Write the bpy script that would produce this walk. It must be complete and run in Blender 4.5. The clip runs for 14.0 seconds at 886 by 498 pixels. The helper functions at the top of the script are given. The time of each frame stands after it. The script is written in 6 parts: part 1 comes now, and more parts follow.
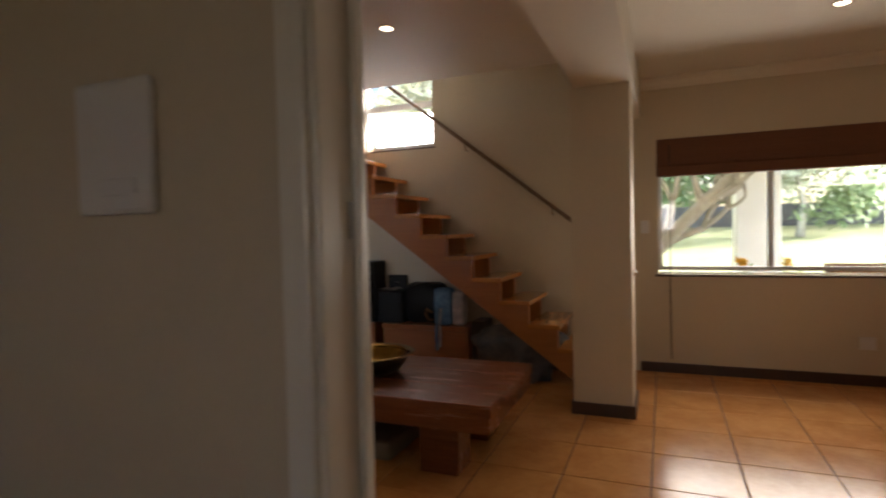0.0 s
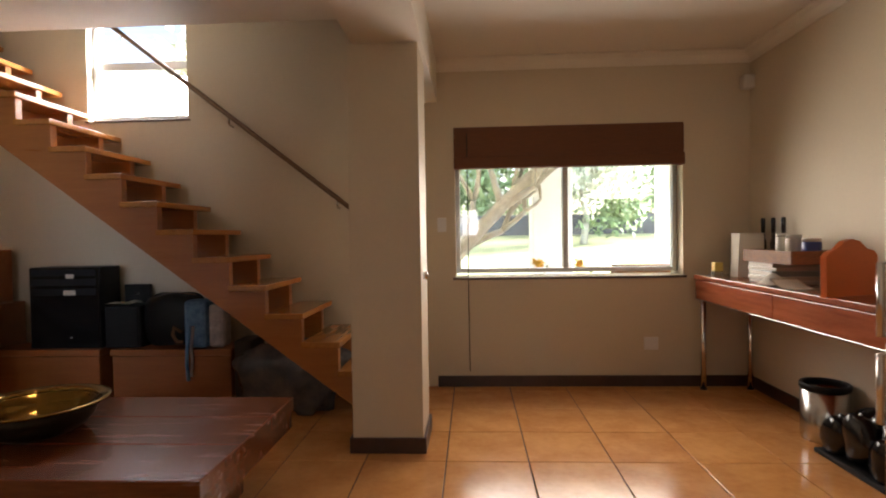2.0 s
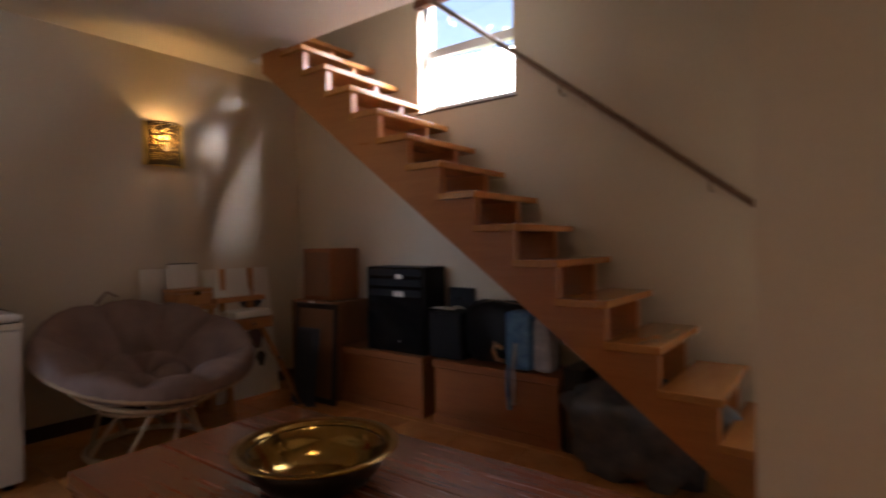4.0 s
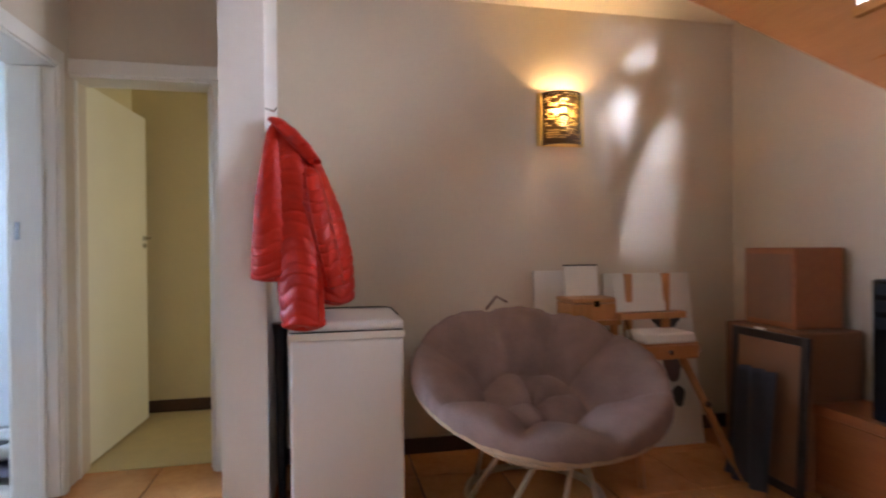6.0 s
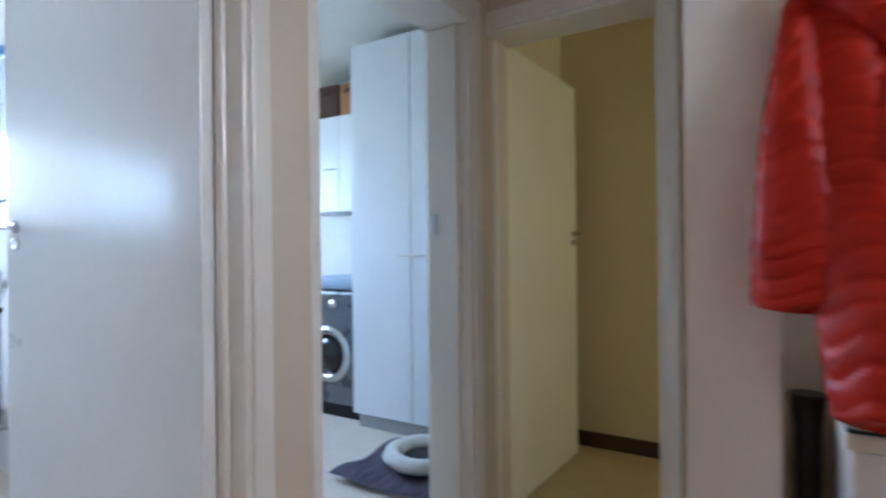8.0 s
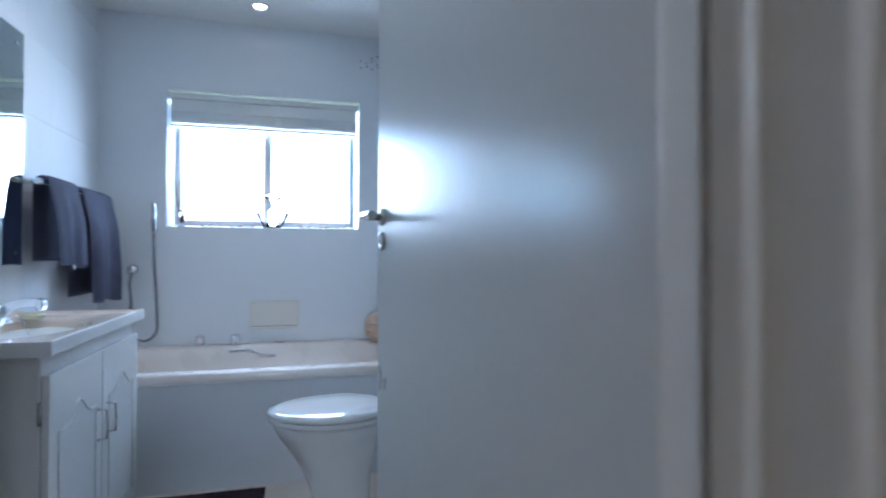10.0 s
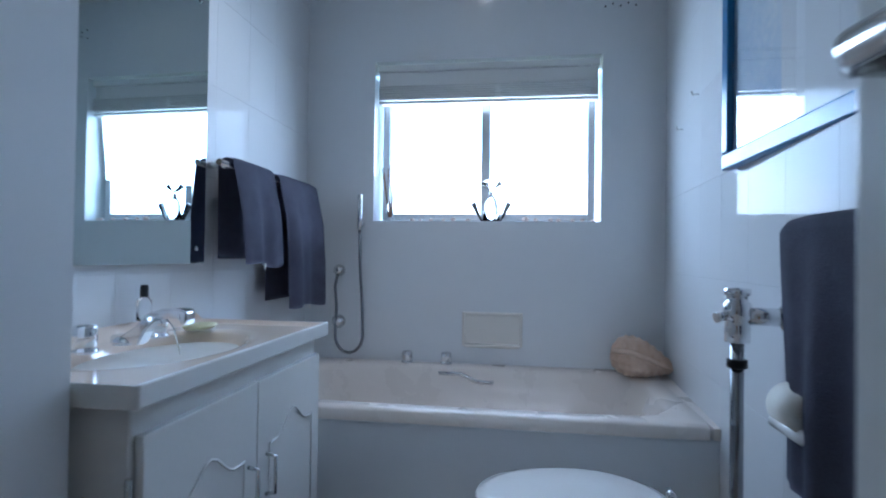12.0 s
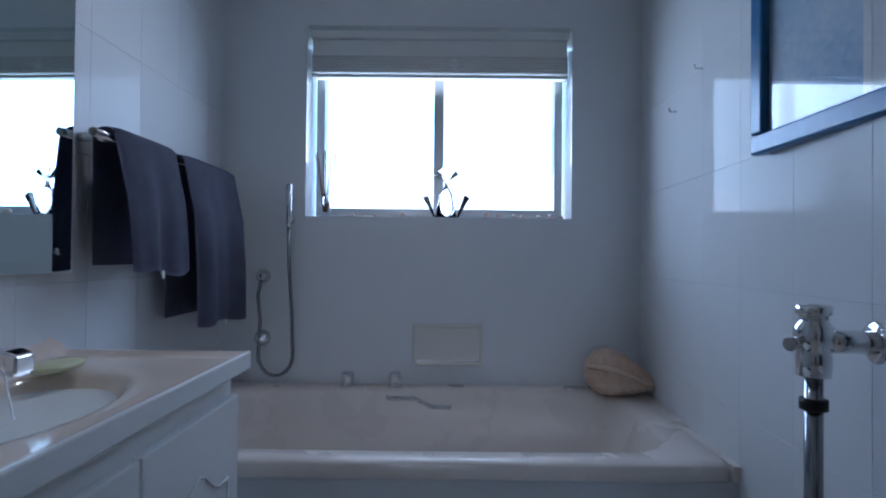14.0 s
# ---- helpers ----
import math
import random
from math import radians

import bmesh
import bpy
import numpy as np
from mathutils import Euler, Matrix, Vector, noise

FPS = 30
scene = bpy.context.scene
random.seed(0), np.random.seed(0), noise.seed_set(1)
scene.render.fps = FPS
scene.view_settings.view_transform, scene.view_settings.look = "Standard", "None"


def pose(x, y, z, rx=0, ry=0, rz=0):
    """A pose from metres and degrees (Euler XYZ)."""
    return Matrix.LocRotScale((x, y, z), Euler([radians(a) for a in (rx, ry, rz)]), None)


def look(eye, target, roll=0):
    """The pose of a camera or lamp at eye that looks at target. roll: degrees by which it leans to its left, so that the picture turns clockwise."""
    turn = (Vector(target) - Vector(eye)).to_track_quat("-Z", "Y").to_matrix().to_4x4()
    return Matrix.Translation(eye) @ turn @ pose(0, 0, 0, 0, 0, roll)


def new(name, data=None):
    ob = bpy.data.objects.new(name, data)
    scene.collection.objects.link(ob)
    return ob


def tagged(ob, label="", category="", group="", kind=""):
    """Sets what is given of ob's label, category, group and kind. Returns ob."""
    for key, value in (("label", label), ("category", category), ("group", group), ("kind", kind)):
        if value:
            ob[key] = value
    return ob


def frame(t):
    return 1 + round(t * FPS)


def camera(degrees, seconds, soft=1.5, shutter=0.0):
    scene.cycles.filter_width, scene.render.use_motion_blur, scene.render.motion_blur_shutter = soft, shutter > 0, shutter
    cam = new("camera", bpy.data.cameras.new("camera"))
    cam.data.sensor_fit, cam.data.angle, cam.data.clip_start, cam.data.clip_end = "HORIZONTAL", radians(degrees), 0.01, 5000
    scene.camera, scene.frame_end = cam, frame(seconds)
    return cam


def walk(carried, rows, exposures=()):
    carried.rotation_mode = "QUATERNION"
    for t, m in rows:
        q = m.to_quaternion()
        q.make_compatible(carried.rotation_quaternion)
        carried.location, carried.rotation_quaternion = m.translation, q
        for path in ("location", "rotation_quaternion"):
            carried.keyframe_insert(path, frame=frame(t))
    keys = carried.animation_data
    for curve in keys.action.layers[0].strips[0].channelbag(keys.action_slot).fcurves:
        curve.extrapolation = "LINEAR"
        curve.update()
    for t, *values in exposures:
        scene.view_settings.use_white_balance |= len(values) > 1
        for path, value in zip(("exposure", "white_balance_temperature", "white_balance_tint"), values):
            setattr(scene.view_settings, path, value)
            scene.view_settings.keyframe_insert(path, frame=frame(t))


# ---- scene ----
cam = camera(78.7, 14.0, soft=2.0, shutter=0.5)
PATH = [
    (0, (-0.054, 1.285, 1.263), (-0.809, 3.136, 1.199), -1.4),
    (0.5, (-0.045, 1.463, 1.222), (-0.523, 3.404, 1.162), -1.2),
    (1, (-0.023, 1.683, 1.194), (-0.289, 3.665, 1.14), -1.1),
    (1.5, (0.0, 1.874, 1.171), (-0.135, 3.869, 1.122), -1.0),
    (2, (0.026, 2.12, 1.165), (-0.079, 4.116, 1.121), -0.9),
    (2.5, (0.016, 2.392, 1.16), (-0.107, 4.388, 1.121), -0.9),
    (3, (-0.066, 2.669, 1.133), (-0.318, 4.653, 1.113), -0.9),
    (3.5, (-0.195, 2.922, 1.168), (-0.91, 4.789, 1.136), -1.0),
    (4, (-0.394, 3.083, 1.146), (-1.597, 4.68, 1.126), -0.8),
    (4.2, (-0.489, 3.155, 1.142), (-1.834, 4.635, 1.127), -0.6),
    (6.3, (-1.486, 3.653, 1.146), (-3.472, 3.89, 1.133), -0.4),
    (6.5, (-1.606, 3.656, 1.151), (-3.603, 3.769, 1.136), -0.3),
    (7, (-1.883, 3.62, 1.148), (-3.858, 3.306, 1.132), -0.5),
    (7.5, (-2.128, 3.504, 1.142), (-4.007, 2.819, 1.136), -0.5),
    (8, (-2.345, 3.36, 1.137), (-4.052, 2.316, 1.137), -0.6),
    (8.5, (-2.547, 3.244, 1.132), (-3.937, 1.807, 1.149), -0.6),
    (9, (-2.67, 3.062, 1.135), (-3.746, 1.376, 1.148), -0.4),
    (9.2, (-2.718, 2.98, 1.135), (-3.693, 1.234, 1.15), -0.2),
    (11.3, (-2.911, 2.025, 1.136), (-2.77, 0.031, 1.167), 0.6),
    (11.5, (-2.882, 1.966, 1.127), (-2.686, -0.024, 1.159), 0.8),
    (12, (-2.846, 1.787, 1.127), (-2.562, -0.193, 1.154), 0.8),
    (12.5, (-2.811, 1.655, 1.122), (-2.527, -0.325, 1.142), 0.9),
    (13, (-2.761, 1.524, 1.131), (-2.556, -0.465, 1.147), 0.9),
    (13.5, (-2.714, 1.438, 1.135), (-2.637, -0.56, 1.158), 0.8),
    (14, (-2.698, 1.406, 1.142), (-2.69, -0.594, 1.166), 0.6),
]
walk(cam, [(t, look(*p)) for t, *p in PATH],
     exposures=[(0.0, 1.6, 6900, 16), (1.0, 2.05, 6850, 17), (1.5, 2.15, 6850, 17), (2.5, 2.0, 6600, 17), (3.5, 1.8, 6400, 20), (4.2, 1.75, 6400, 22),
                (6.3, 3.4, 5600, 19), (7.0, 3.0, 5600, 19), (8.0, 2.75, 5400, 13), (8.6, 2.5, 5200, 10), (9.2, 2.05, 5100, 10),
                (11.5, 1.3, 5050, 10), (12.5, 0.9, 5050, 11), (14.0, 0.3, 5100, 15)])

# ---- world and large lights ----
SUN_WAY = Vector((-1.0, -0.31, -0.46)).normalized()
world = bpy.data.worlds.new("sky")
scene.world = world
world.use_nodes = True
wn = world.node_tree
sky = wn.nodes.new("ShaderNodeTexSky")
sky.sky_type = "NISHITA"
sky.sun_disc = False
sky.dust_density, sky.air_density = 2.2, 1.0
sky.sun_elevation = math.asin(-SUN_WAY.z)
sky.sun_rotation = math.atan2(-SUN_WAY.x, -SUN_WAY.y)
wn.links.new(sky.outputs[0], wn.nodes["Background"].inputs[0])
wn.nodes["Background"].inputs[1].default_value = 0.15

sun = new("sun", bpy.data.lights.new("sun", "SUN"))
sun.data.energy, sun.data.angle, sun.data.color = 11.0, radians(20.0), (0.86, 0.93, 1.0)
sun.matrix_world = look((0, 0, 10), Vector((0, 0, 10)) + SUN_WAY)


def opening_fill(name, at, toward, w, h, power, color, spread=130):
    d = bpy.data.lights.new(name, "AREA")
    d.shape, d.size, d.size_y, d.energy, d.color = "RECTANGLE", w, h, power, color
    d.spread = radians(spread)
    ob = new(name, d)
    ob.matrix_world = look(at, toward)
    return ob


SKY_BLUE = (0.80, 0.90, 1.0)
opening_fill("opening_fill", (0.77, 6.40, 1.25), (0.77, 0.0, 0.55), 1.6, 0.75, 6.2, (1.0, 0.93, 0.82))
opening_fill("opening_fill", (-2.49, 6.22, 2.45), (-2.6, 2.0, 0.6), 0.7, 0.65, 4.3, (0.95, 0.97, 1.0))
opening_fill("opening_fill", (-2.667, -0.945, 1.63), (-2.667, 2.0, 1.3), 1.06, 0.60, 5.4, SKY_BLUE, 150)
# Laundry fill lamp; its opening is unseen, assumed from the bluish light.
opening_fill("opening_fill", (-4.3, -0.90, 1.7), (-4.3, 2.0, 0.9), 0.9, 0.8, 2.6, (0.70, 0.84, 1.0))
# Yellowish fill added for the passage room; no source is seen there.
opening_fill("opening_fill", (-5.0, 5.1, 1.6), (-4.9, 2.0, 1.0), 0.6, 0.8, 0.7, (1.0, 0.86, 0.58))
# Weak fill added behind the start point to brighten the entrance wall.
opening_fill("opening_fill", (0.0, -1.0, 1.475), (0.0, 2.0, 1.2), 0.36, 0.55, 0.55, (1.0, 0.86, 0.70))


# ---- materials ----
def mat(name, color, rough=0.6, metal=0.0, var=0.10, scale=3.0, bump=0.15, fine=60.0, dist=0.003, stretch=(1, 1, 1),
        rand=0.0, coat=0.0, spec=0.5, color2=None, alpha_noise=0.55):
    m = bpy.data.materials.new(name)
    m.use_nodes = True
    nt = m.node_tree
    n, l = nt.nodes, nt.links
    b = n["Principled BSDF"]
    b.inputs["Roughness"].default_value = rough
    b.inputs["Metallic"].default_value = metal
    b.inputs["Coat Weight"].default_value = coat
    b.inputs["Coat Roughness"].default_value = 0.12
    b.inputs["Specular IOR Level"].default_value = spec
    tc = n.new("ShaderNodeTexCoord")
    mp = n.new("ShaderNodeMapping")
    mp.inputs["Scale"].default_value = stretch
    l.new(tc.outputs["Object"], mp.inputs[0])
    info = n.new("ShaderNodeObjectInfo")
    off = n.new("ShaderNodeVectorMath")
    off.operation = "ADD"
    cmb = n.new("ShaderNodeCombineXYZ")
    mul = n.new("ShaderNodeMath")
    mul.operation, mul.inputs[1].default_value = "MULTIPLY", 37.0 if rand else 0.0
    l.new(info.outputs["Random"], mul.inputs[0])
    l.new(mul.outputs[0], cmb.inputs[0])
    l.new(mul.outputs[0], cmb.inputs[1])
    l.new(mp.outputs[0], off.inputs[0])
    l.new(cmb.outputs[0], off.inputs[1])
    big = n.new("ShaderNodeTexNoise")
    big.inputs["Scale"].default_value, big.inputs["Detail"].default_value = scale, 5
    big.inputs["Roughness"].default_value = alpha_noise
    small = n.new("ShaderNodeTexNoise")
    small.inputs["Scale"].default_value, small.inputs["Detail"].default_value = fine, 3
    l.new(off.outputs[0], big.inputs["Vector"])
    l.new(off.outputs[0], small.inputs["Vector"])
    add = n.new("ShaderNodeMath")
    add.operation = "MULTIPLY_ADD"
    add.inputs[1].default_value = 0.35
    l.new(small.outputs[0], add.inputs[0])
    l.new(big.outputs[0], add.inputs[2])
    tint = n.new("ShaderNodeMath")
    tint.operation, tint.inputs[1].default_value = "MULTIPLY_ADD", rand
    l.new(info.outputs["Random"], tint.inputs[0])
    l.new(add.outputs[0], tint.inputs[2])
    ramp = n.new("ShaderNodeValToRGB")
    ramp.color_ramp.elements[0].position, ramp.color_ramp.elements[1].position = 0.38, 0.95 + rand
    c1 = color2 or tuple(min(1.0, c * (1 + var)) for c in color)
    c0 = color if color2 else tuple(c * (1 - var) for c in color)
    ramp.color_ramp.elements[0].color, ramp.color_ramp.elements[1].color = (*c0, 1), (*c1, 1)
    l.new(tint.outputs[0], ramp.inputs[0])
    l.new(ramp.outputs[0], b.inputs["Base Color"])
    rr = n.new("ShaderNodeMapRange")
    rr.inputs["To Min"].default_value, rr.inputs["To Max"].default_value = max(0.02, rough * 0.75), min(1, rough * 1.25)
    l.new(big.outputs[0], rr.inputs[0])
    l.new(rr.outputs[0], b.inputs["Roughness"])
    if bump:
        bp = n.new("ShaderNodeBump")
        bp.inputs["Strength"].default_value, bp.inputs["Distance"].default_value = bump, dist
        l.new(add.outputs[0], bp.inputs["Height"])
        l.new(bp.outputs[0], b.inputs["Normal"])
    return m


def glow(name, color, strength):
    m = bpy.data.materials.new(name)
    m.use_nodes = True
    b = m.node_tree.nodes["Principled BSDF"]
    b.inputs["Base Color"].default_value = (*color, 1)
    b.inputs["Emission Color"].default_value = (*color, 1)
    b.inputs["Emission Strength"].default_value = strength
    return m


def glass_mat(name, color=(1, 1, 1), rough=0.0):
    m = bpy.data.materials.new(name)
    m.use_nodes = True
    b = m.node_tree.nodes["Principled BSDF"]
    b.inputs["Base Color"].default_value = (*color, 1)
    b.inputs["Roughness"].default_value = rough
    b.inputs["IOR"].default_value = 1.45
    b.inputs["Transmission Weight"].default_value = 1.0
    return m


M_WALL = mat("warm_plaster", (0.61, 0.528, 0.402), 0.62, var=0.05, scale=1.3, bump=0.22, fine=45)
M_WALLW = mat("white_plaster", (0.74, 0.72, 0.68), 0.6, var=0.04, scale=1.3, bump=0.18, fine=45)
M_YELLOW = mat("cream_plaster", (0.70, 0.62, 0.38), 0.6, var=0.05, scale=1.2, bump=0.18, fine=45)
M_CEIL = mat("ceiling_paint", (0.74, 0.69, 0.60), 0.7, var=0.04, scale=1.0, bump=0.10, fine=30)
M_FRAME = mat("cream_gloss_paint", (0.74, 0.71, 0.63), 0.32, var=0.05, scale=5, bump=0.12, fine=70, stretch=(1, 1, 0.15))
M_DOOR = mat("white_door_paint", (0.76, 0.76, 0.73), 0.30, var=0.04, scale=2, bump=0.10, fine=50)
M_DOORY = mat("cream_door_paint", (0.78, 0.74, 0.56), 0.35, var=0.04, scale=2, bump=0.10, fine=50)
M_TILE = mat("terracotta_tile", (0.47, 0.183, 0.056), 0.19, var=0.2, scale=5, bump=0.35, fine=28, dist=0.004, rand=0.18,
             color2=(0.70, 0.345, 0.12))
M_GROUT = mat("dark_grout", (0.085, 0.06, 0.045), 0.9, var=0.2, scale=20)
M_BASE = mat("dark_stained_skirting", (0.050, 0.022, 0.014), 0.35, var=0.3, scale=8, stretch=(1, 1, 1), bump=0.1)
M_STAIR = mat("varnished_oak", (0.37, 0.125, 0.030), 0.30, var=0.25, scale=9, stretch=(0.25, 8, 3), bump=0.06, fine=70, rand=0.1,
              color2=(0.47, 0.185, 0.048), coat=0.25, alpha_noise=0.7)
M_TREAD = mat("varnished_tread", (0.44, 0.17, 0.042), 0.22, var=0.25, scale=7, stretch=(6, 0.6, 6), bump=0.12, fine=40, rand=0.15,
              color2=(0.58, 0.26, 0.072), coat=0.4)
M_TABLE = mat("dark_red_hardwood", (0.105, 0.026, 0.009), 0.26, var=0.3, scale=4, stretch=(0.5, 6, 6), bump=0.10, fine=50,
              color2=(0.23, 0.068, 0.021), coat=0.45, alpha_noise=0.7)
M_CHEST = mat("orange_pine", (0.25, 0.075, 0.020), 0.40, var=0.2, scale=6, stretch=(0.5, 6, 6), bump=0.10, color2=(0.36, 0.125, 0.034), alpha_noise=0.7)
M_DARKWOOD = mat("near_black_wood", (0.028, 0.016, 0.011), 0.4, var=0.3, scale=6, stretch=(1, 1, 6))
M_RAIL = mat("brown_handrail", (0.17, 0.10, 0.058), 0.4, var=0.2, scale=8, stretch=(1, 4, 4))
M_DULL = mat("dull_chrome", (0.30, 0.31, 0.33), 0.2, 1.0, var=0.05, bump=0.02)
M_DESK = mat("cherry_veneer", (0.24, 0.050, 0.020), 0.22, var=0.2, scale=5, stretch=(6, 0.6, 6), bump=0.08, color2=(0.40, 0.105, 0.042), coat=0.4)
M_CHROME = mat("chrome", (0.75, 0.75, 0.76), 0.10, 1.0, var=0.03, bump=0.02)
M_STEEL = mat("brushed_steel", (0.58, 0.58, 0.57), 0.22, 1.0, var=0.05, scale=8, stretch=(1, 12, 1), bump=0.03)
M_BRASS = mat("aged_brass", (0.29, 0.175, 0.042), 0.15, 1.0, var=0.25, scale=12, bump=0.1, fine=90)
M_BRONZE = mat("dark_bowl_metal", (0.045, 0.036, 0.026), 0.35, 0.8, var=0.3, scale=12, bump=0.2)
M_BLACK = mat("black_plastic", (0.012, 0.012, 0.014), 0.45, var=0.2, scale=10, bump=0.08, spec=0.2)
M_BLACKG = mat("gloss_black", (0.008, 0.008, 0.009), 0.12, var=0.2, scale=10, bump=0.02)
M_LABEL = mat("paper_label", (0.72, 0.70, 0.64), 0.7, var=0.05)
M_BLIND = mat("brown_woven_blind", (0.115, 0.042, 0.020), 0.75, var=0.35, scale=6, stretch=(2, 2, 40), bump=0.5, fine=30, dist=0.004,
              color2=(0.185, 0.072, 0.034))
M_ALU = mat("aluminium_frame", (0.60, 0.60, 0.60), 0.35, 0.6, var=0.05, scale=6, bump=0.05)
M_BATHWALL = mat("glazed_white_wall", (0.76, 0.77, 0.78), 0.16, var=0.02, scale=1.0, bump=0.06, fine=14, dist=0.002)
M_BATHTILE = mat("glazed_white_tile", (0.72, 0.73, 0.74), 0.06, var=0.02, scale=2.0, bump=0.02, fine=10, dist=0.002, rand=0.015, spec=0.04)
M_CERAMIC = mat("white_ceramic", (0.80, 0.79, 0.77), 0.08, var=0.02, scale=4, bump=0.0, coat=0.4)
M_TUB = mat("acrylic_tub", (0.77, 0.70, 0.64), 0.28, var=0.02, scale=4, bump=0.0, coat=0.15)
M_BASIN = mat("cast_marble_basin", (0.82, 0.69, 0.58), 0.12, var=0.03, scale=4, bump=0.0, coat=0.4)
M_VANITY = mat("vanity_lacquer", (0.80, 0.79, 0.76), 0.25, var=0.03, scale=3, bump=0.03)
M_TOWEL = mat("charcoal_terry", (0.08, 0.082, 0.125), 0.95, var=0.3, scale=9, bump=0.9, fine=260, dist=0.004, color2=(0.15, 0.15, 0.21))
M_MIRROR = mat("mirror_glass", (0.62, 0.71, 0.72), 0.015, 1.0, var=0.0, bump=0.0)
M_GLASS = glass_mat("window_glass")
M_FROST = glass_mat("crystal_glass", (0.96, 0.98, 1.0), 0.02)
M_RED = mat("red_nylon", (0.34, 0.010, 0.003), 0.42, var=0.25, scale=7, bump=0.5, fine=60, dist=0.006, color2=(0.48, 0.020, 0.006), spec=0.22)
M_CUSHION = mat("taupe_velvet", (0.16, 0.103, 0.086), 0.9, var=0.2, scale=5, bump=0.5, fine=150, color2=(0.29, 0.20, 0.165))
M_RATTAN = mat("pale_rattan", (0.48, 0.34, 0.20), 0.5, var=0.2, scale=20, bump=0.2)
M_EASEL = mat("orange_beech", (0.38, 0.155, 0.045), 0.42, var=0.2, scale=7, stretch=(4, 4, 0.8), color2=(0.52, 0.25, 0.085))
M_PAPER = mat("off_white_paper", (0.74, 0.71, 0.64), 0.75, var=0.05, scale=6, bump=0.05)
M_CARD = mat("brown_cardboard", (0.22, 0.105, 0.048), 0.8, var=0.12, scale=8, bump=0.15)
M_WHITEMET = mat("white_enamel", (0.72, 0.71, 0.70), 0.3, var=0.03, scale=3, bump=0.03)
M_LINO = mat("straw_linoleum", (0.50, 0.40, 0.19), 0.45, var=0.12, scale=9, bump=0.1)
M_LAUNDRYF = mat("pale_floor_tile", (0.66, 0.58, 0.50), 0.35, var=0.08, scale=6, bump=0.08)
M_CUPB = mat("pale_cupboard_paint", (0.72, 0.74, 0.77), 0.35, var=0.03, scale=3, bump=0.06)
M_GREY = mat("graphite_enamel", (0.16, 0.165, 0.18), 0.28, 0.4, var=0.08, scale=5, bump=0.02)
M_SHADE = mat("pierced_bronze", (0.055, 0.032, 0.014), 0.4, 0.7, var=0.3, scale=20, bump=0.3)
M_BULB = glow("bulb", (1.0, 0.62, 0.20), 1.0)
M_SPOT = glow("downlight_bulb", (1.0, 0.86, 0.66), 4.0)
M_GRASS = mat("lawn", (0.24, 0.26, 0.10), 0.9, var=0.3, scale=2, bump=0.6, fine=30, dist=0.03, color2=(0.38, 0.37, 0.19))
M_BARK = mat("pale_bark", (0.36, 0.33, 0.27), 0.85, var=0.25, scale=12, bump=0.5)
M_LEAF = mat("leaf", (0.10, 0.165, 0.055), 0.6, var=0.4, scale=3, bump=0.1, color2=(0.26, 0.33, 0.15), rand=0.2)
M_LEAFP = mat("pale_leaf", (0.34, 0.36, 0.23), 0.6, var=0.3, scale=3, bump=0.1, color2=(0.58, 0.57, 0.42), rand=0.2)
M_PORCH = mat("white_render", (0.80, 0.79, 0.76), 0.8, var=0.05, scale=2, bump=0.3)
M_BAMBOO = mat("bamboo_reed", (0.42, 0.34, 0.20), 0.7, var=0.25, scale=6, bump=0.3)


# ---- mesh helpers ----
def bm_new():
    return bmesh.new()


def add_box(bm, x0, y0, z0, x1, y1, z1, bevel=0.0, m=None):
    tmp = bmesh.new()
    vs = [tmp.verts.new(p) for p in ((x0, y0, z0), (x1, y0, z0), (x1, y1, z0), (x0, y1, z0),
                                     (x0, y0, z1), (x1, y0, z1), (x1, y1, z1), (x0, y1, z1))]
    for f in ((3, 2, 1, 0), (4, 5, 6, 7), (0, 1, 5, 4), (1, 2, 6, 5), (2, 3, 7, 6), (3, 0, 4, 7)):
        tmp.faces.new([vs[i] for i in f])
    if bevel:
        bmesh.ops.bevel(tmp, geom=list(tmp.edges), offset=bevel, segments=2, affect="EDGES", profile=0.5)
    merge(bm, tmp, m)
    return bm


def merge(bm, tmp, m=None):
    if m is not None:
        bmesh.ops.transform(tmp, matrix=m, verts=list(tmp.verts))
    me = bpy.data.meshes.new("tmp")
    tmp.to_mesh(me)
    tmp.free()
    bm.from_mesh(me)
    bpy.data.meshes.remove(me)


def box(x0, y0, z0, x1, y1, z1, bevel=0.0):
    return add_box(bmesh.new(), x0, y0, z0, x1, y1, z1, bevel)


def tube(points, r, n=10, r_end=None, caps=True):
    """A round bar along a line of points."""
    bm = bmesh.new()
    pts = [Vector(p) for p in points]
    rings = []
    side = None
    for i, p in enumerate(pts):
        d = (pts[min(i + 1, len(pts) - 1)] - pts[max(i - 1, 0)]).normalized()
        if side is None:
            side = d.cross(Vector((0, 0, 1)) if abs(d.z) < 0.9 else Vector((1, 0, 0))).normalized()
        side = (side - d * side.dot(d)).normalized()
        up = d.cross(side)
        rad = r if r_end is None else r + (r_end - r) * i / (len(pts) - 1)
        rings.append([bm.verts.new(p + (side * math.cos(a) + up * math.sin(a)) * rad)
                      for a in (2 * math.pi * k / n for k in range(n))])
    for a, b in zip(rings, rings[1:]):
        for k in range(n):
            bm.faces.new((a[k], a[(k + 1) % n], b[(k + 1) % n], b[k])).smooth = True
    if caps:
        bm.faces.new(rings[0][::-1])
        bm.faces.new(rings[-1])
    bmesh.ops.recalc_face_normals(bm, faces=list(bm.faces))
    return bm


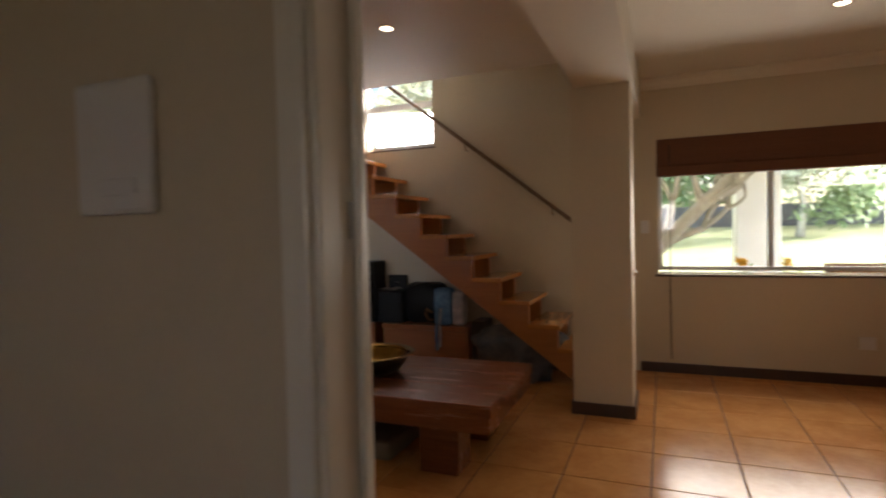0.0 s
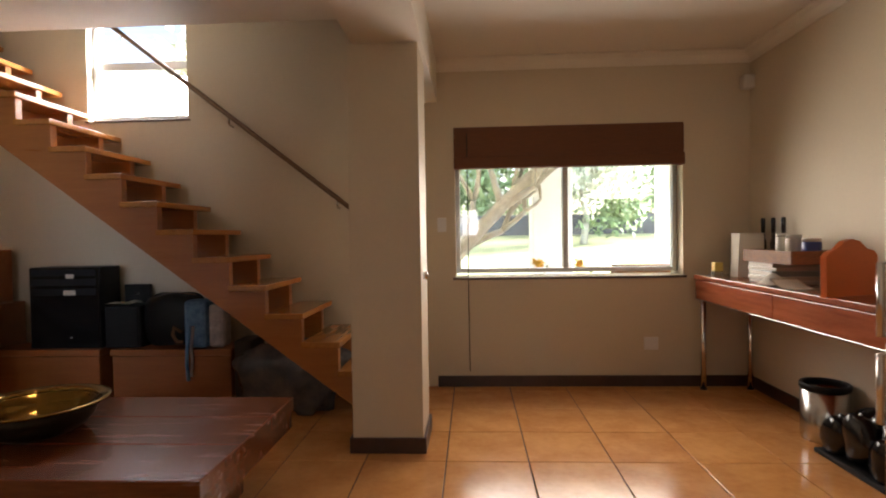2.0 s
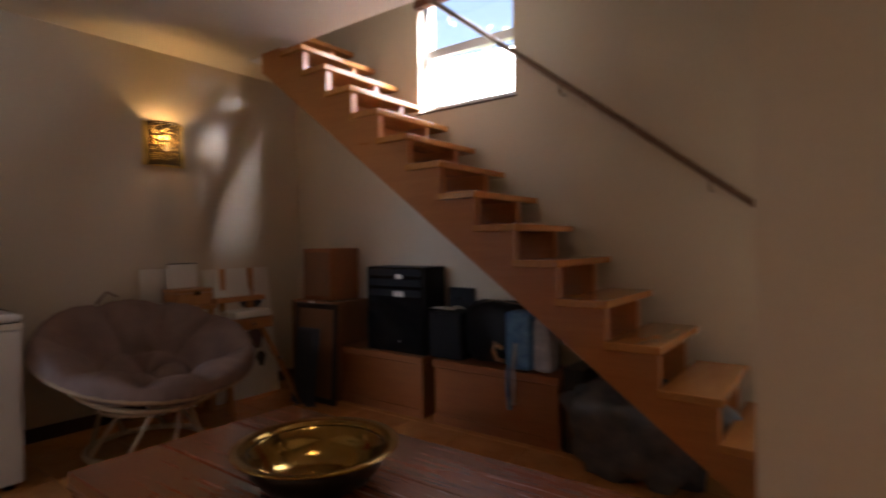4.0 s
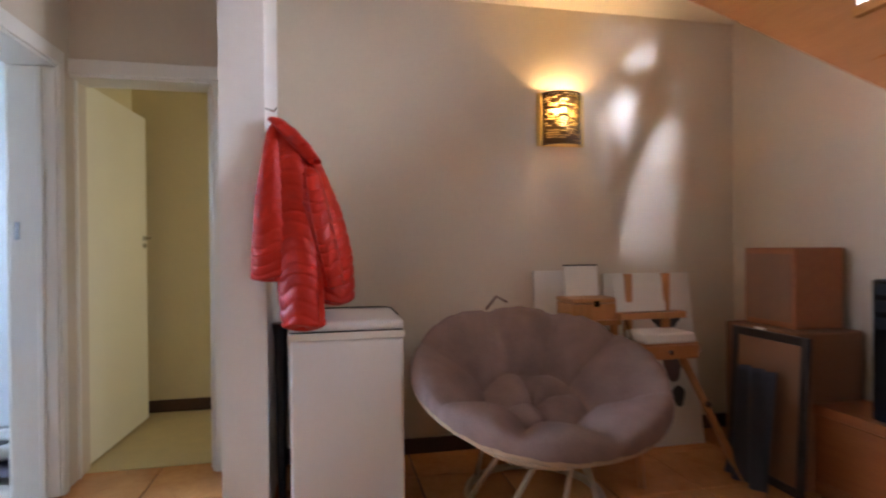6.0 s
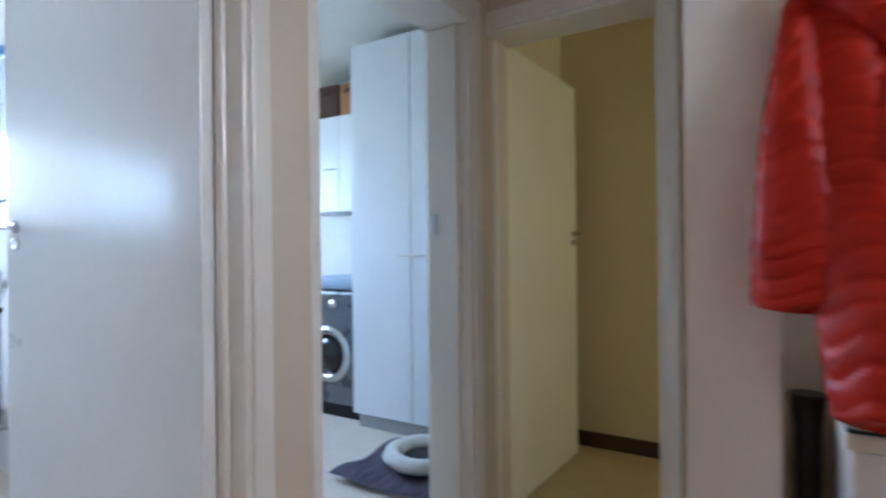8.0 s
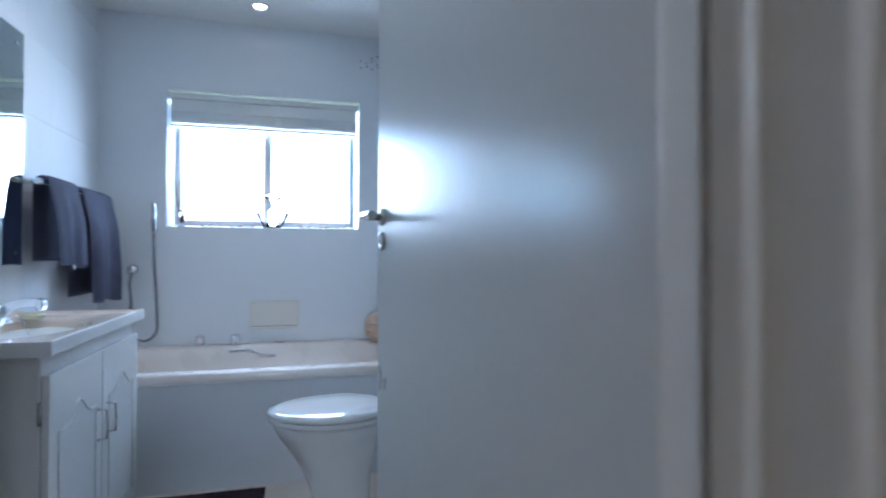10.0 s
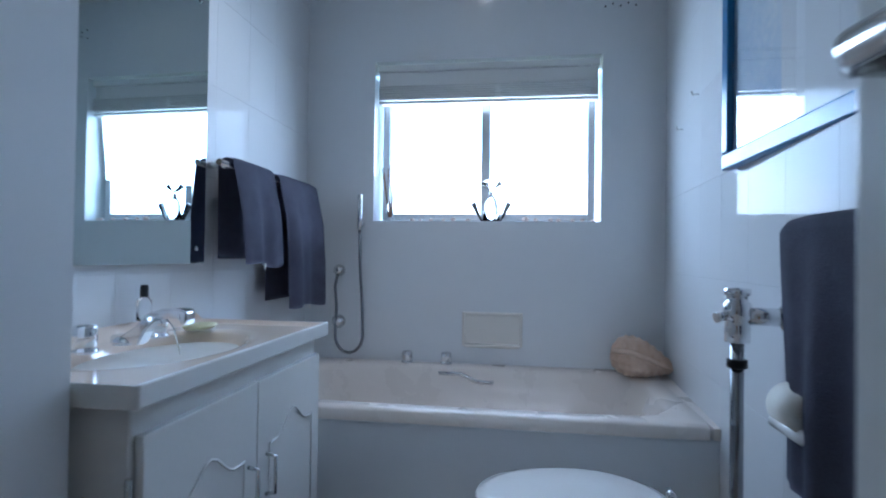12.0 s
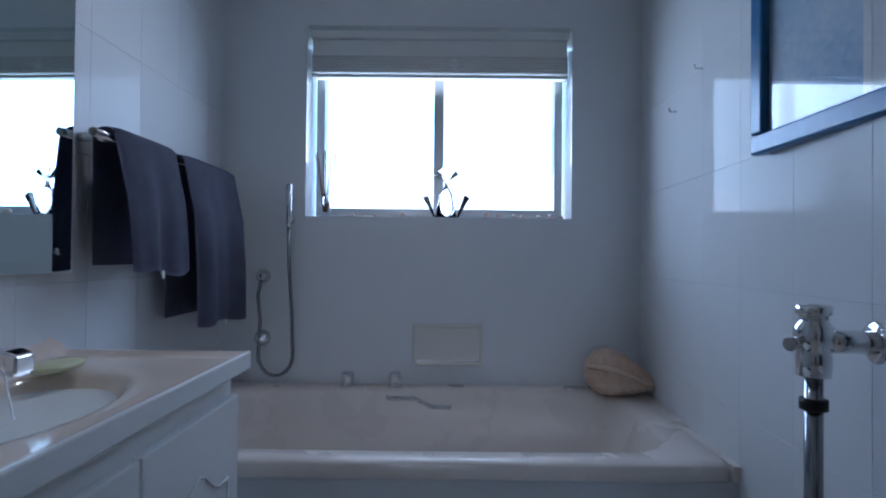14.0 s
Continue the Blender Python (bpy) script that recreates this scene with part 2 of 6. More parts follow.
def lathe(profile, n=32, closed=False):
    """Turned round z from (radius, height) pairs."""
    bm = bmesh.new()
    rings = [[bm.verts.new((r * math.cos(2 * math.pi * k / n), r * math.sin(2 * math.pi * k / n), z)) for k in range(n)]
             for r, z in profile]
    pairs = list(zip(rings, rings[1:])) + ([(rings[-1], rings[0])] if closed else [])
    for a, b in pairs:
        for k in range(n):
            bm.faces.new((a[k], a[(k + 1) % n], b[(k + 1) % n], b[k])).smooth = True
    if not closed:
        bm.faces.new(rings[0][::-1])
        bm.faces.new(rings[-1])
    bmesh.ops.remove_doubles(bm, verts=list(bm.verts), dist=1e-5)
    bmesh.ops.recalc_face_normals(bm, faces=list(bm.faces))
    return bm


def surface(fn, nu, nv, thick=0.0):
    """A sheet fn(u, v), given thickness."""
    bm = bmesh.new()
    g = [[bm.verts.new(fn(i / nu, j / nv)) for j in range(nv + 1)] for i in range(nu + 1)]
    for i in range(nu):
        for j in range(nv):
            bm.faces.new((g[i][j], g[i + 1][j], g[i + 1][j + 1], g[i][j + 1])).smooth = True
    if thick:
        bmesh.ops.solidify(bm, geom=list(bm.faces), thickness=thick)
    bmesh.ops.recalc_face_normals(bm, faces=list(bm.faces))
    return bm


def prism(outline, y0, y1):
    """An x-z outline pushed from y0 to y1."""
    bm = bmesh.new()
    a = [bm.verts.new((x, y0, z)) for x, z in outline]
    b = [bm.verts.new((x, y1, z)) for x, z in outline]
    bm.faces.new(a)
    bm.faces.new(b[::-1])
    for i in range(len(a)):
        j = (i + 1) % len(a)
        bm.faces.new((a[j], a[i], b[i], b[j]))
    bmesh.ops.triangulate(bm, faces=[f for f in bm.faces if len(f.verts) > 4])
    bmesh.ops.recalc_face_normals(bm, faces=list(bm.faces))
    return bm


def part(name, bm, material, parent=None, label="", m=None):
    me = bpy.data.meshes.new(name)
    if m is not None:
        bmesh.ops.transform(bm, matrix=m, verts=list(bm.verts))
    bm.to_mesh(me)
    bm.free()
    me.materials.append(material)
    ob = new(name, me)
    if parent is not None:
        ob.parent = parent
    if label:
        ob["label"] = label
    return ob


def thing(name, at, label, category, group="", rz=0.0, kind=""):
    e = new(name)
    e.empty_display_size = 0.1
    e.matrix_world = pose(*at, 0, 0, rz)
    return tagged(e, label, category, group, kind)


def structure(name, bm, material, label="", category="wall"):
    return tagged(part(name, bm, material), label, category, "", "structure")


def wall_cells(axis, n0, n1, a0, a1, z0, z1, holes=()):
    """A wall along x or y, n0..n1 thick, with openings (a, b, low, high)."""
    bm = bmesh.new()
    cuts = sorted({a0, a1, *[h[0] for h in holes], *[h[1] for h in holes]})
    cuts = [c for c in cuts if a0 <= c <= a1]
    for p, q in zip(cuts, cuts[1:]):
        spans, low = [], z0
        for h in sorted((h for h in holes if h[0] <= p + 1e-6 and h[1] >= q - 1e-6), key=lambda h: h[2]):
            if h[2] > low:
                spans.append((low, h[2]))
            low = max(low, h[3])
        if low < z1:
            spans.append((low, z1))
        for lo, hi in spans:
            if axis == "x":
                add_box(bm, p, n0, lo, q, n1, hi)
            else:
                add_box(bm, n0, p, lo, n1, q, hi)
    return bm

# ---- structure: the lounge ----
CEIL = 2.52
FX = -4.27          # wall with the lamp
NY, SY = 6.31, 6.12  # garden wall, stair wall
EX = 2.13
structure("wall_north_1", wall_cells("x", NY, NY + 0.26, -0.62, EX + 0.2, 0, 5.2, [(-0.095, 1.63, 0.85, 1.99)]), M_WALL,
          "warm beige plastered wall with a garden window")
structure("wall_north_2", wall_cells("x", SY, SY + 0.20, -6.0, -0.62, 0, 5.2, [(-2.88, -2.10, 2.09, 2.98)]), M_WALL,
          "warm beige plastered wall beside the stairs")
structure("wall_east", wall_cells("y", EX, EX + 0.2, -1.2, NY, 0, 3.0), M_WALL, "warm beige plastered side wall")
structure("wall_west", wall_cells("y", FX - 0.18, FX, 2.21, SY, 0, 5.2, [(2.36, 3.07, 0.0, 2.02)]), M_WALL,
          "warm beige plastered wall with a lamp and a doorway")
structure("wall_stub", box(FX, 3.19, 0, -3.676, 3.372, CEIL), M_WALLW, "short projecting pale wall end")
structure("wall_south_1", wall_cells("x", 2.21, 2.40, FX - 0.18, -1.60, 0, CEIL, [(-4.15, -3.297, 0, 2.02), (-3.138, -2.32, 0, 2.02)]), M_WALL,
          "pale plastered wall with two doorways")
structure("wall_south_2", wall_cells("x", 1.965, 2.09, -1.60, EX, 0, CEIL, [(-0.56, 0.42, 0, 2.05)]), M_WALL,
          "beige plastered wall with the entrance doorway")
structure("wall_return", box(-1.60, 2.09, 0, -1.46, 2.40, CEIL), M_WALL, "beige plastered wall return")
structure("pillar", box(-0.631, 5.005, 0, -0.246, 5.40, 2.205, 0.004), M_WALL, "square plastered pillar under a beam", "pillar")
structure("beam", box(-0.598, 2.09, 2.205, -0.225, NY, CEIL), M_CEIL, "plastered ceiling beam", "beam")
bm = bmesh.new()
add_box(bm, FX, 2.40, CEIL, -0.615, 5.45, CEIL + 0.26)
add_box(bm, FX, 5.45, CEIL, -3.95, SY, CEIL + 0.26)
add_box(bm, -0.615, 2.09, CEIL + 0.002, EX, NY, CEIL + 0.26)
add_box(bm, -1.46, 2.09, CEIL, -0.615, 2.40, CEIL + 0.26)
structure("ceiling", bm, M_CEIL, "painted plaster ceiling with a stair opening", "ceiling")
structure("ceiling_stairwell", box(FX - 0.2, 5.0, 5.2, 0.2, 6.6, 5.3), M_CEIL, "ceiling above the stairs", "ceiling")
structure("wall_stairwell_1", box(FX - 0.2, 5.19, CEIL + 0.26, -0.3, 5.45, 5.2), M_WALL, "wall above the stair opening")
structure("wall_stairwell_2", box(-0.62, 5.45, CEIL + 0.26, -0.40, SY, 5.2), M_WALL, "wall above the stair opening")


def cornice(a, b, out):
    """A coved moulding between wall and ceiling from a to b."""
    a, b, out = Vector(a), Vector(b), Vector(out)
    bm = bmesh.new()
    prof = [(0, -0.085), (0.012, -0.085), (0.02, -0.06), (0.045, -0.03), (0.075, -0.018), (0.085, -0.012), (0.085, 0.0), (0, 0)]
    r = [[bm.verts.new(p + out * o + Vector((0, 0, z))) for o, z in prof] for p in (a, b)]
    for i in range(len(prof)):
        j = (i + 1) % len(prof)
        bm.faces.new((r[0][i], r[0][j], r[1][j], r[1][i]))
    bm.faces.new(r[0])
    bm.faces.new(r[1][::-1])
    bmesh.ops.recalc_face_normals(bm, faces=list(bm.faces))
    return bm


structure("cornice", cornice((-0.225, NY, CEIL), (EX, NY, CEIL), (0, -1, 0)), M_CEIL, "painted ceiling cornice", "cornice")
structure("cornice", cornice((EX, 2.09, CEIL), (EX, NY, CEIL), (-1, 0, 0)), M_CEIL, "painted ceiling cornice", "cornice")


def skirting(x0, y0, x1, y1):
    structure("baseboard", box(x0, y0, 0.0, x1, y1, 0.085, 0.004), M_BASE, "dark stained skirting board", "skirting")


skirting(-0.246, NY - 0.016, EX - 0.016, NY)
skirting(EX - 0.016, 2.09, EX, NY)
skirting(-0.647, 4.989, -0.230, 5.005)
skirting(-0.246, 5.005, -0.230, 5.40)
skirting(-0.647, 5.005, -0.631, 5.40)
skirting(FX, 3.372, FX + 0.016, SY)
skirting(FX + 0.016, SY - 0.016, -0.62, SY)


def door_frame(name, axis, n0, n1, a0, a1, top, material, label, bare=False):
    """Lining and architraves of a doorway along x or y; bare leaves the far side of the room face untrimmed."""
    e = tagged(new(name), label, "door frame", "", "structure")

    def bx(p, q, lo, hi, u0, u1):
        return box(p, u0, lo, q, u1, hi, 0.006) if axis == "x" else box(u0, p, lo, u1, q, hi, 0.006)
    for p, q in ((a0, a0 + 0.035), (a1 - 0.035, a1)):
        part("lining", bx(p, q, 0, top - 0.035, n0 - 0.004, n1 + 0.004), material, e)
    part("head_lining", bx(a0, a1, top - 0.035, top, n0 - 0.004, n1 + 0.004), material, e)
    for u0, u1 in ((n1 + 0.001, n1 + 0.018), (n0 - 0.018, n0 - 0.001)):
        for p, q in ((a0 - 0.03, a0 + 0.022), (a1 - 0.022, a1 + 0.03))[:1 if bare and u0 > n1 else 2]:
            part("architrave", bx(p, q, 0, top - 0.024, u0, u1), material, e)
        part("architrave", bx(a0 - 0.03, a1 + (0.0 if bare else 0.03), top - 0.022, top + 0.05, u0, u1), material, e)
    mid = (n0 + n1) / 2 + 0.02
    for p, q in ((a0 + 0.036, a0 + 0.050), (a1 - 0.050, a1 - 0.036)):
        part("door_stop", bx(p, q, 0, top - 0.037, mid, mid + 0.03), material, e)
    return e


entrance = door_frame("door_1", "x", 1.965, 2.09, -0.56, 0.42, 2.05, M_FRAME, "cream painted entrance door frame")
part("strike_plate", box(-0.5245, 2.035, 1.255, -0.5225, 2.055, 1.315), M_STEEL, entrance)
bathframe = door_frame("door_2", "x", 2.21, 2.40, -3.138, -2.32, 2.02, M_FRAME, "cream painted bathroom door frame")
laundryframe = door_frame("door_3", "x", 2.21, 2.40, -4.15, -3.297, 2.02, M_FRAME, "cream painted laundry door frame", True)
part("strike_plate", box(-4.1145, 2.235, 1.19, -4.1115, 2.255, 1.27, 0.0005), M_STEEL, laundryframe)
passframe = door_frame("door_4", "y", FX - 0.18, FX, 2.36, 3.07, 2.02, M_FRAME, "cream painted passage door frame")


def lever(e, x, z, side, flip=1):
    """A lever handle with rose and keyhole plate on a leaf's face; the leaf runs along local x, side is the face's y."""
    s = 1 if side > 0 else -1
    k = part("door_handle", tube([(x, side, z), (x, side + s * 0.034, z), (x + flip * 0.012, side + s * 0.042, z), (x + flip * 0.088, side + s * 0.042, z - 0.003), (x + flip * 0.097, side + s * 0.040, z - 0.004)],
                                 0.0078, 10), M_STEEL, e, "satin chrome lever handle")
    part("rose", lathe([(0.0, 0), (0.0175, 0), (0.0175, 0.006), (0.014, 0.009), (0.0, 0.009)], 24), M_STEEL, k,
         m=Matrix.Translation((x, side, z)) @ Matrix.Rotation(-s * math.pi / 2, 4, "X"))
    part("keyhole_plate", lathe([(0.006, 0), (0.0175, 0), (0.0175, 0.006), (0.014, 0.009), (0.007, 0.009)], 24, True), M_STEEL, k,
         m=Matrix.Translation((x, side, z - 0.047)) @ Matrix.Rotation(-s * math.pi / 2, 4, "X"))


def leaf(name, hinge, rz, width, height, material, label, handle_z, base=0.012):
    e = thing(name, (*hinge, base), label, "door", rz=rz)
    part("panel", box(0.0, -0.02, 0, width, 0.02, height, 0.003), material, e)
    for z in (0.22, height - 0.22):
        part("hinge", tube([(0.0, 0.024, z - 0.05), (0.0, 0.024, z + 0.05)], 0.007, 8), M_STEEL, e)
    lever(e, width - 0.055, handle_z, 0.02, -1)
    lever(e, width - 0.055, handle_z, -0.02, -1)
    return e


leaf("bathroom_door", (-3.080, 2.318), -86.6, 0.83, 1.89, M_DOOR, "white painted flush bathroom door standing open", 1.105, 0.105)
leaf("passage_door", (-4.47, 2.372), 177.0, 0.80, 2.0, M_DOORY, "cream painted flush door standing open", 1.20)

# ---- start room, closed around ----
# Small opening invented for the entrance fill; nothing here comes into view.
structure("wall_start_south", wall_cells("x", -1.2, -1.05, -1.60, EX, 0, 2.6, [(-0.18, 0.18, 1.2, 1.75)]), M_WALL, "plain plastered wall behind the entrance")
structure("ceiling_start", box(-1.60, -1.2, CEIL, EX, 2.09, CEIL + 0.1), M_CEIL, "painted ceiling", "ceiling")

# ---- bathroom shell: floor one step up ----
BF = 0.09
BX0, BX1, BY = -3.45, -1.76, -0.835
structure("wall_bath_south", wall_cells("x", BY - 0.22, BY, BX0 - 0.12, -1.6, 0, 2.6, [(-3.22, -2.115, 1.295, 2.097)]), M_BATHWALL,
          "glazed white bathroom wall with a window", "wall")
skew = structure("wall_bath_west", wall_cells("y", BX0 - 0.05, BX0, BY - 0.02, 2.20, 0, 2.6), M_BATHWALL, "white wall between bathroom and laundry")
skew.matrix_world = Matrix.Translation((BX0, 0.35, 0)) @ Matrix.Rotation(radians(-3.0), 4, "Z") @ Matrix.Translation((-BX0, -0.35, 0))
structure("wall_bath_east", wall_cells("y", BX1, -1.6, BY, 2.21, 0, 2.6), M_BATHWALL, "white bathroom wall")
structure("wall_bath_nib", box(-2.122, 0.998, BF, BX1, 2.205, CEIL), M_BATHWALL, "white wall beside the bathroom door")
structure("floor_bathroom", box(BX0 - 0.05, BY, 0, BX1, 2.30, BF), M_LAUNDRYF, "pale bathroom floor one step up", "floor")
structure("ceiling_bathroom", box(BX0 - 0.09, BY, CEIL, -1.6, 2.21, CEIL + 0.1), M_WALLW, "white bathroom ceiling", "ceiling")

# ---- laundry and passage room shells ----
structure("wall_laundry_west", box(-5.86, BY, 0, -5.72, 2.21, 2.6), M_WALLW, "white laundry wall")
# The opening is out of view, placed for the laundry fill lamp.
structure("wall_laundry_south", wall_cells("x", BY - 0.15, BY, -5.86, BX0 - 0.12, 0, 2.6, [(-4.8, -3.8, 1.2, 2.1)]), M_WALLW, "white laundry wall with an unseen opening for light")
structure("wall_laundry_north", box(-5.72, 2.21, 0, FX - 0.18, 2.30, 2.6), M_YELLOW, "cream plastered wall")
structure("floor_laundry", box(-5.72, BY, -0.05, BX0 - 0.05, 2.31, 0.001), M_LAUNDRYF, "pale laundry floor", "floor")
structure("ceiling_laundry", box(-5.86, BY, CEIL, BX0 - 0.05, 2.21, CEIL + 0.1), M_WALLW, "white laundry ceiling", "ceiling")
structure("wall_passage_west", box(-5.55, 2.30, 0, -5.42, 5.3, 2.6), M_YELLOW, "cream plastered passage wall")
# This hidden end wall gets an added opening behind the passage fill.
structure("wall_passage_north", wall_cells("x", 5.2, 5.3, -5.42, FX - 0.18, 0, 2.6, [(-5.3, -4.7, 1.0, 2.0)]), M_YELLOW, "cream plastered passage wall")
structure("wall_passage_east", wall_cells("y", FX - 0.184, FX - 0.18, 2.30, 5.2, 0, 2.6, [(2.36, 3.07, 0, 2.02)]), M_YELLOW, "cream plastered passage wall")
structure("floor_passage", box(-5.42, 2.30, -0.05, FX - 0.12, 5.2, 0.001), M_LINO, "straw coloured passage floor", "floor")
structure("ceiling_passage", box(-5.55, 2.21, CEIL, FX - 0.18, 5.3, CEIL + 0.1), M_YELLOW, "cream ceiling", "ceiling")
structure("baseboard", box(-5.42, 2.30, 0.001, -5.404, 5.2, 0.085, 0.003), M_BASE, "dark stained skirting board", "skirting")
structure("wall_north_step", box(-0.62, SY, 0, -0.60, NY + 0.26, 5.2), M_WALL, "plastered wall return behind the pillar")

# ---- windows ----
def sash_window(name, axis_y, x0, x1, z0, z1, label, mullions, rails=()):
    """An aluminium window in a wall along x; its frame lies at axis_y."""
    e = tagged(new(name), label, "window", "", "structure")
    w = 0.035
    for p, q in ((x0, x0 + w), (x1 - w, x1)):
        part("window_frame", box(p, axis_y - 0.03, z0, q, axis_y + 0.03, z1, 0.004), M_ALU, e)
    for p, q in ((z0, z0 + w), (z1 - w, z1)):
        part("window_frame", box(x0 + w, axis_y - 0.03, p, x1 - w, axis_y + 0.03, q, 0.004), M_ALU, e)
    xs = [x0 + w, *mullions, x1 - w]
    for mx in mullions:
        part("mullion", box(mx - 0.022, axis_y - 0.026, z0 + w, mx + 0.022, axis_y + 0.026, z1 - w, 0.004), M_ALU, e)
    for rz in rails:
        part("transom", box(x0 + w, axis_y - 0.026, rz - 0.03, x1 - w, axis_y + 0.026, rz + 0.03, 0.004), M_ALU, e)
    zs = [z0 + w, *rails, z1 - w]
    for a, b in zip(xs, xs[1:]):
        for c, d in zip(zs, zs[1:]):
            g = part("pane", box(a, axis_y - 0.003, c, b, axis_y + 0.003, d), M_GLASS, e)
            g.visible_shadow = False
    return e


w1 = sash_window("window_1", NY + 0.15, -0.095, 1.63, 0.875, 1.985, "aluminium sliding garden window", [0.77])
part("window_sill", box(-0.12, NY - 0.012, 0.830, 1.655, NY + 0.02, 0.849, 0.004), M_BASE, w1)
w2 = sash_window("window_2", SY + 0.10, -2.88, -2.10, 2.10, 2.97, "aluminium window above the stairs", [], [2.52])
part("window_sill", box(-2.90, SY - 0.01, 2.075, -2.08, SY + 0.12, 2.089, 0.004), M_BASE, w2)


def roman_blind(x0, x1, y, top, bottom, folds, label):
    e = thing("roman_blind", ((x0 + x1) / 2, y, top), label, "blind")
    hw = (x1 - x0) / 2
    part("headrail", box(-hw, -0.01, -0.03, hw, 0.03, 0, 0.003), M_BLIND, e)
    h = top - bottom
    n = 5
    for i in range(n):
        z1, z0 = -0.02 - h * 0.72 * i / n, -0.02 - h * 0.72 * (i + 1) / n
        part("slat", box(-hw, -0.014 - 0.0015 * (i % 2), z0 - 0.004, hw, -0.006, z1, 0.002), M_BLIND, e)
    for i in range(folds):
        part("fold", box(-hw, -0.042 + 0.007 * i, -h + 0.012 * i, hw, 0.02, -h * 0.72 - 0.012 * i, 0.008), M_BLIND, e)
    return e


roman_blind(-0.10, 1.635, NY - 0.004, 2.005, 1.685, 3, "brown woven roman blind drawn up over the window")
cord = thing("blind_cord", (0.0, NY - 0.035, 1.9), "thin dark blind cord hanging down the wall", "cord")
part("cord", tube([(0, 0, 0.05), (0.003, 0, -0.6), (0, 0, -1.3), (0.004, 0, -1.77)], 0.004, 6), M_DARKWOOD, cord)
roman_blind(-2.885, -2.095, SY - 0.004, 3.0, 2.83, 2, "brown roman blind rolled up above the stair window")

# ---- stairs ----
stairs = thing("staircase", (0, 0, 0), "open varnished oak staircase with sawtooth stringers along the wall", "staircase")
RUN, RISE, NST = 0.2265, 0.1775, 14
X1, Z1 = -0.795, 0.352                      # back corner of the second tread


def stringer(y0, y1):
    """A sawtooth board under the treads, one upright cell a step, cut off along a slanting underside."""
    bm = bmesh.new()
    for k in range(-1, NST):
        xr, zt = X1 - RUN * (k - 1) - 0.012, Z1 + RISE * k - 0.0365
        xl = xr - RUN
        lo = [max(0.0, 0.12 + 0.745 * (-0.71 - x)) for x in (xl, xr)]
        merge(bm, prism([(xl, lo[0]), (xr, lo[1]), (xr, zt), (xl, zt)], y0, y1))
    bmesh.ops.remove_doubles(bm, verts=list(bm.verts), dist=1e-4)
    return bm


for y0 in (5.415, 5.86):
    part("stringer", stringer(y0, y0 + 0.05), M_STAIR, stairs)
tread_me = None
for k in range(-1, NST):
    xb, zt = X1 - RUN * k, Z1 + RISE * k
    t = part("tread", box(-0.012, 0, -0.036, RUN + 0.006, 0.70, 0, 0.005), M_TREAD, stairs)
    t.location = (xb, 5.387, zt)
    if tread_me is None:
        tread_me = t.data
    else:
        t.data = tread_me

rail = thing("handrail", (0, 0, 0), "dark timber handrail on wall brackets", "handrail")
part("bar", tube([(-0.60, 6.045, 1.20), (-0.825, 6.045, 1.364), (-2.581, 6.045, 2.738), (-3.9, 6.045, 3.77)], 0.018, 12), M_RAIL, rail)
for x in (-0.95, -1.75, -2.55):
    z = 1.364 + (-0.825 - x) * 0.7825
    b = part("bracket", tube([(x, SY, z - 0.07), (x, 6.06, z - 0.07), (x, 6.045, z - 0.055), (x, 6.045, z - 0.015)], 0.007, 8), M_STEEL, rail)

# ---- coffee table and bowl ----
table = thing("coffee_table", (-1.64, 4.20, 0), "low dark red hardwood coffee table with block legs", "table")
for i, (y0, y1) in enumerate(((-0.455, -0.155), (-0.152, 0.150), (0.153, 0.44))):
    part("tabletop_plank", box(-0.81, y0, 0.355, 0.81, y1, 0.415, 0.004), M_TABLE, table)
part("apron", box(-0.80, -0.448, 0.27, 0.80, -0.40, 0.354, 0.004), M_TABLE, table)
part("apron", box(-0.80, 0.385, 0.27, 0.80, 0.433, 0.354, 0.004), M_TABLE, table)
part("apron", box(0.752, -0.398, 0.27, 0.80, 0.383, 0.354, 0.004), M_TABLE, table)
part("apron", box(-0.80, -0.398, 0.27, -0.752, 0.383, 0.354, 0.004), M_TABLE, table)
for x in (-0.60, 0.38):
    for y in (-0.36, 0.14):
        part("leg", box(x, y, 0, x + 0.22, y + 0.2, 0.353, 0.005), M_TABLE, table)
bowl = thing("brass_bowl", (-1.705, 4.165, 0.416), "wide shallow brass bowl with a dark outside", "bowl")
part("body", lathe([(0.0, 0.0), (0.125, 0.0), (0.135, 0.008), (0.165, 0.022), (0.196, 0.060), (0.207, 0.105), (0.203, 0.107), (0.190, 0.062), (0.158, 0.026), (0.115, 0.012), (0.0, 0.01)], 56),
     M_BRONZE, bowl)
part("rim", lathe([(0.205, 0.107), (0.243, 0.114), (0.252, 0.119), (0.254, 0.124), (0.247, 0.126), (0.212, 0.119), (0.203, 0.112)], 56, True), M_BRASS, bowl, "polished brass rim")
part("inner_dish", lathe([(0.0, 0.018), (0.03, 0.0145), (0.06, 0.0165), (0.075, 0.0135), (0.11, 0.0155), (0.152, 0.031), (0.184, 0.066), (0.199, 0.108), (0.202, 0.1085), (0.187, 0.063), (0.154, 0.0285), (0.11, 0.0125), (0.0, 0.0115)], 56), M_BRASS, bowl)

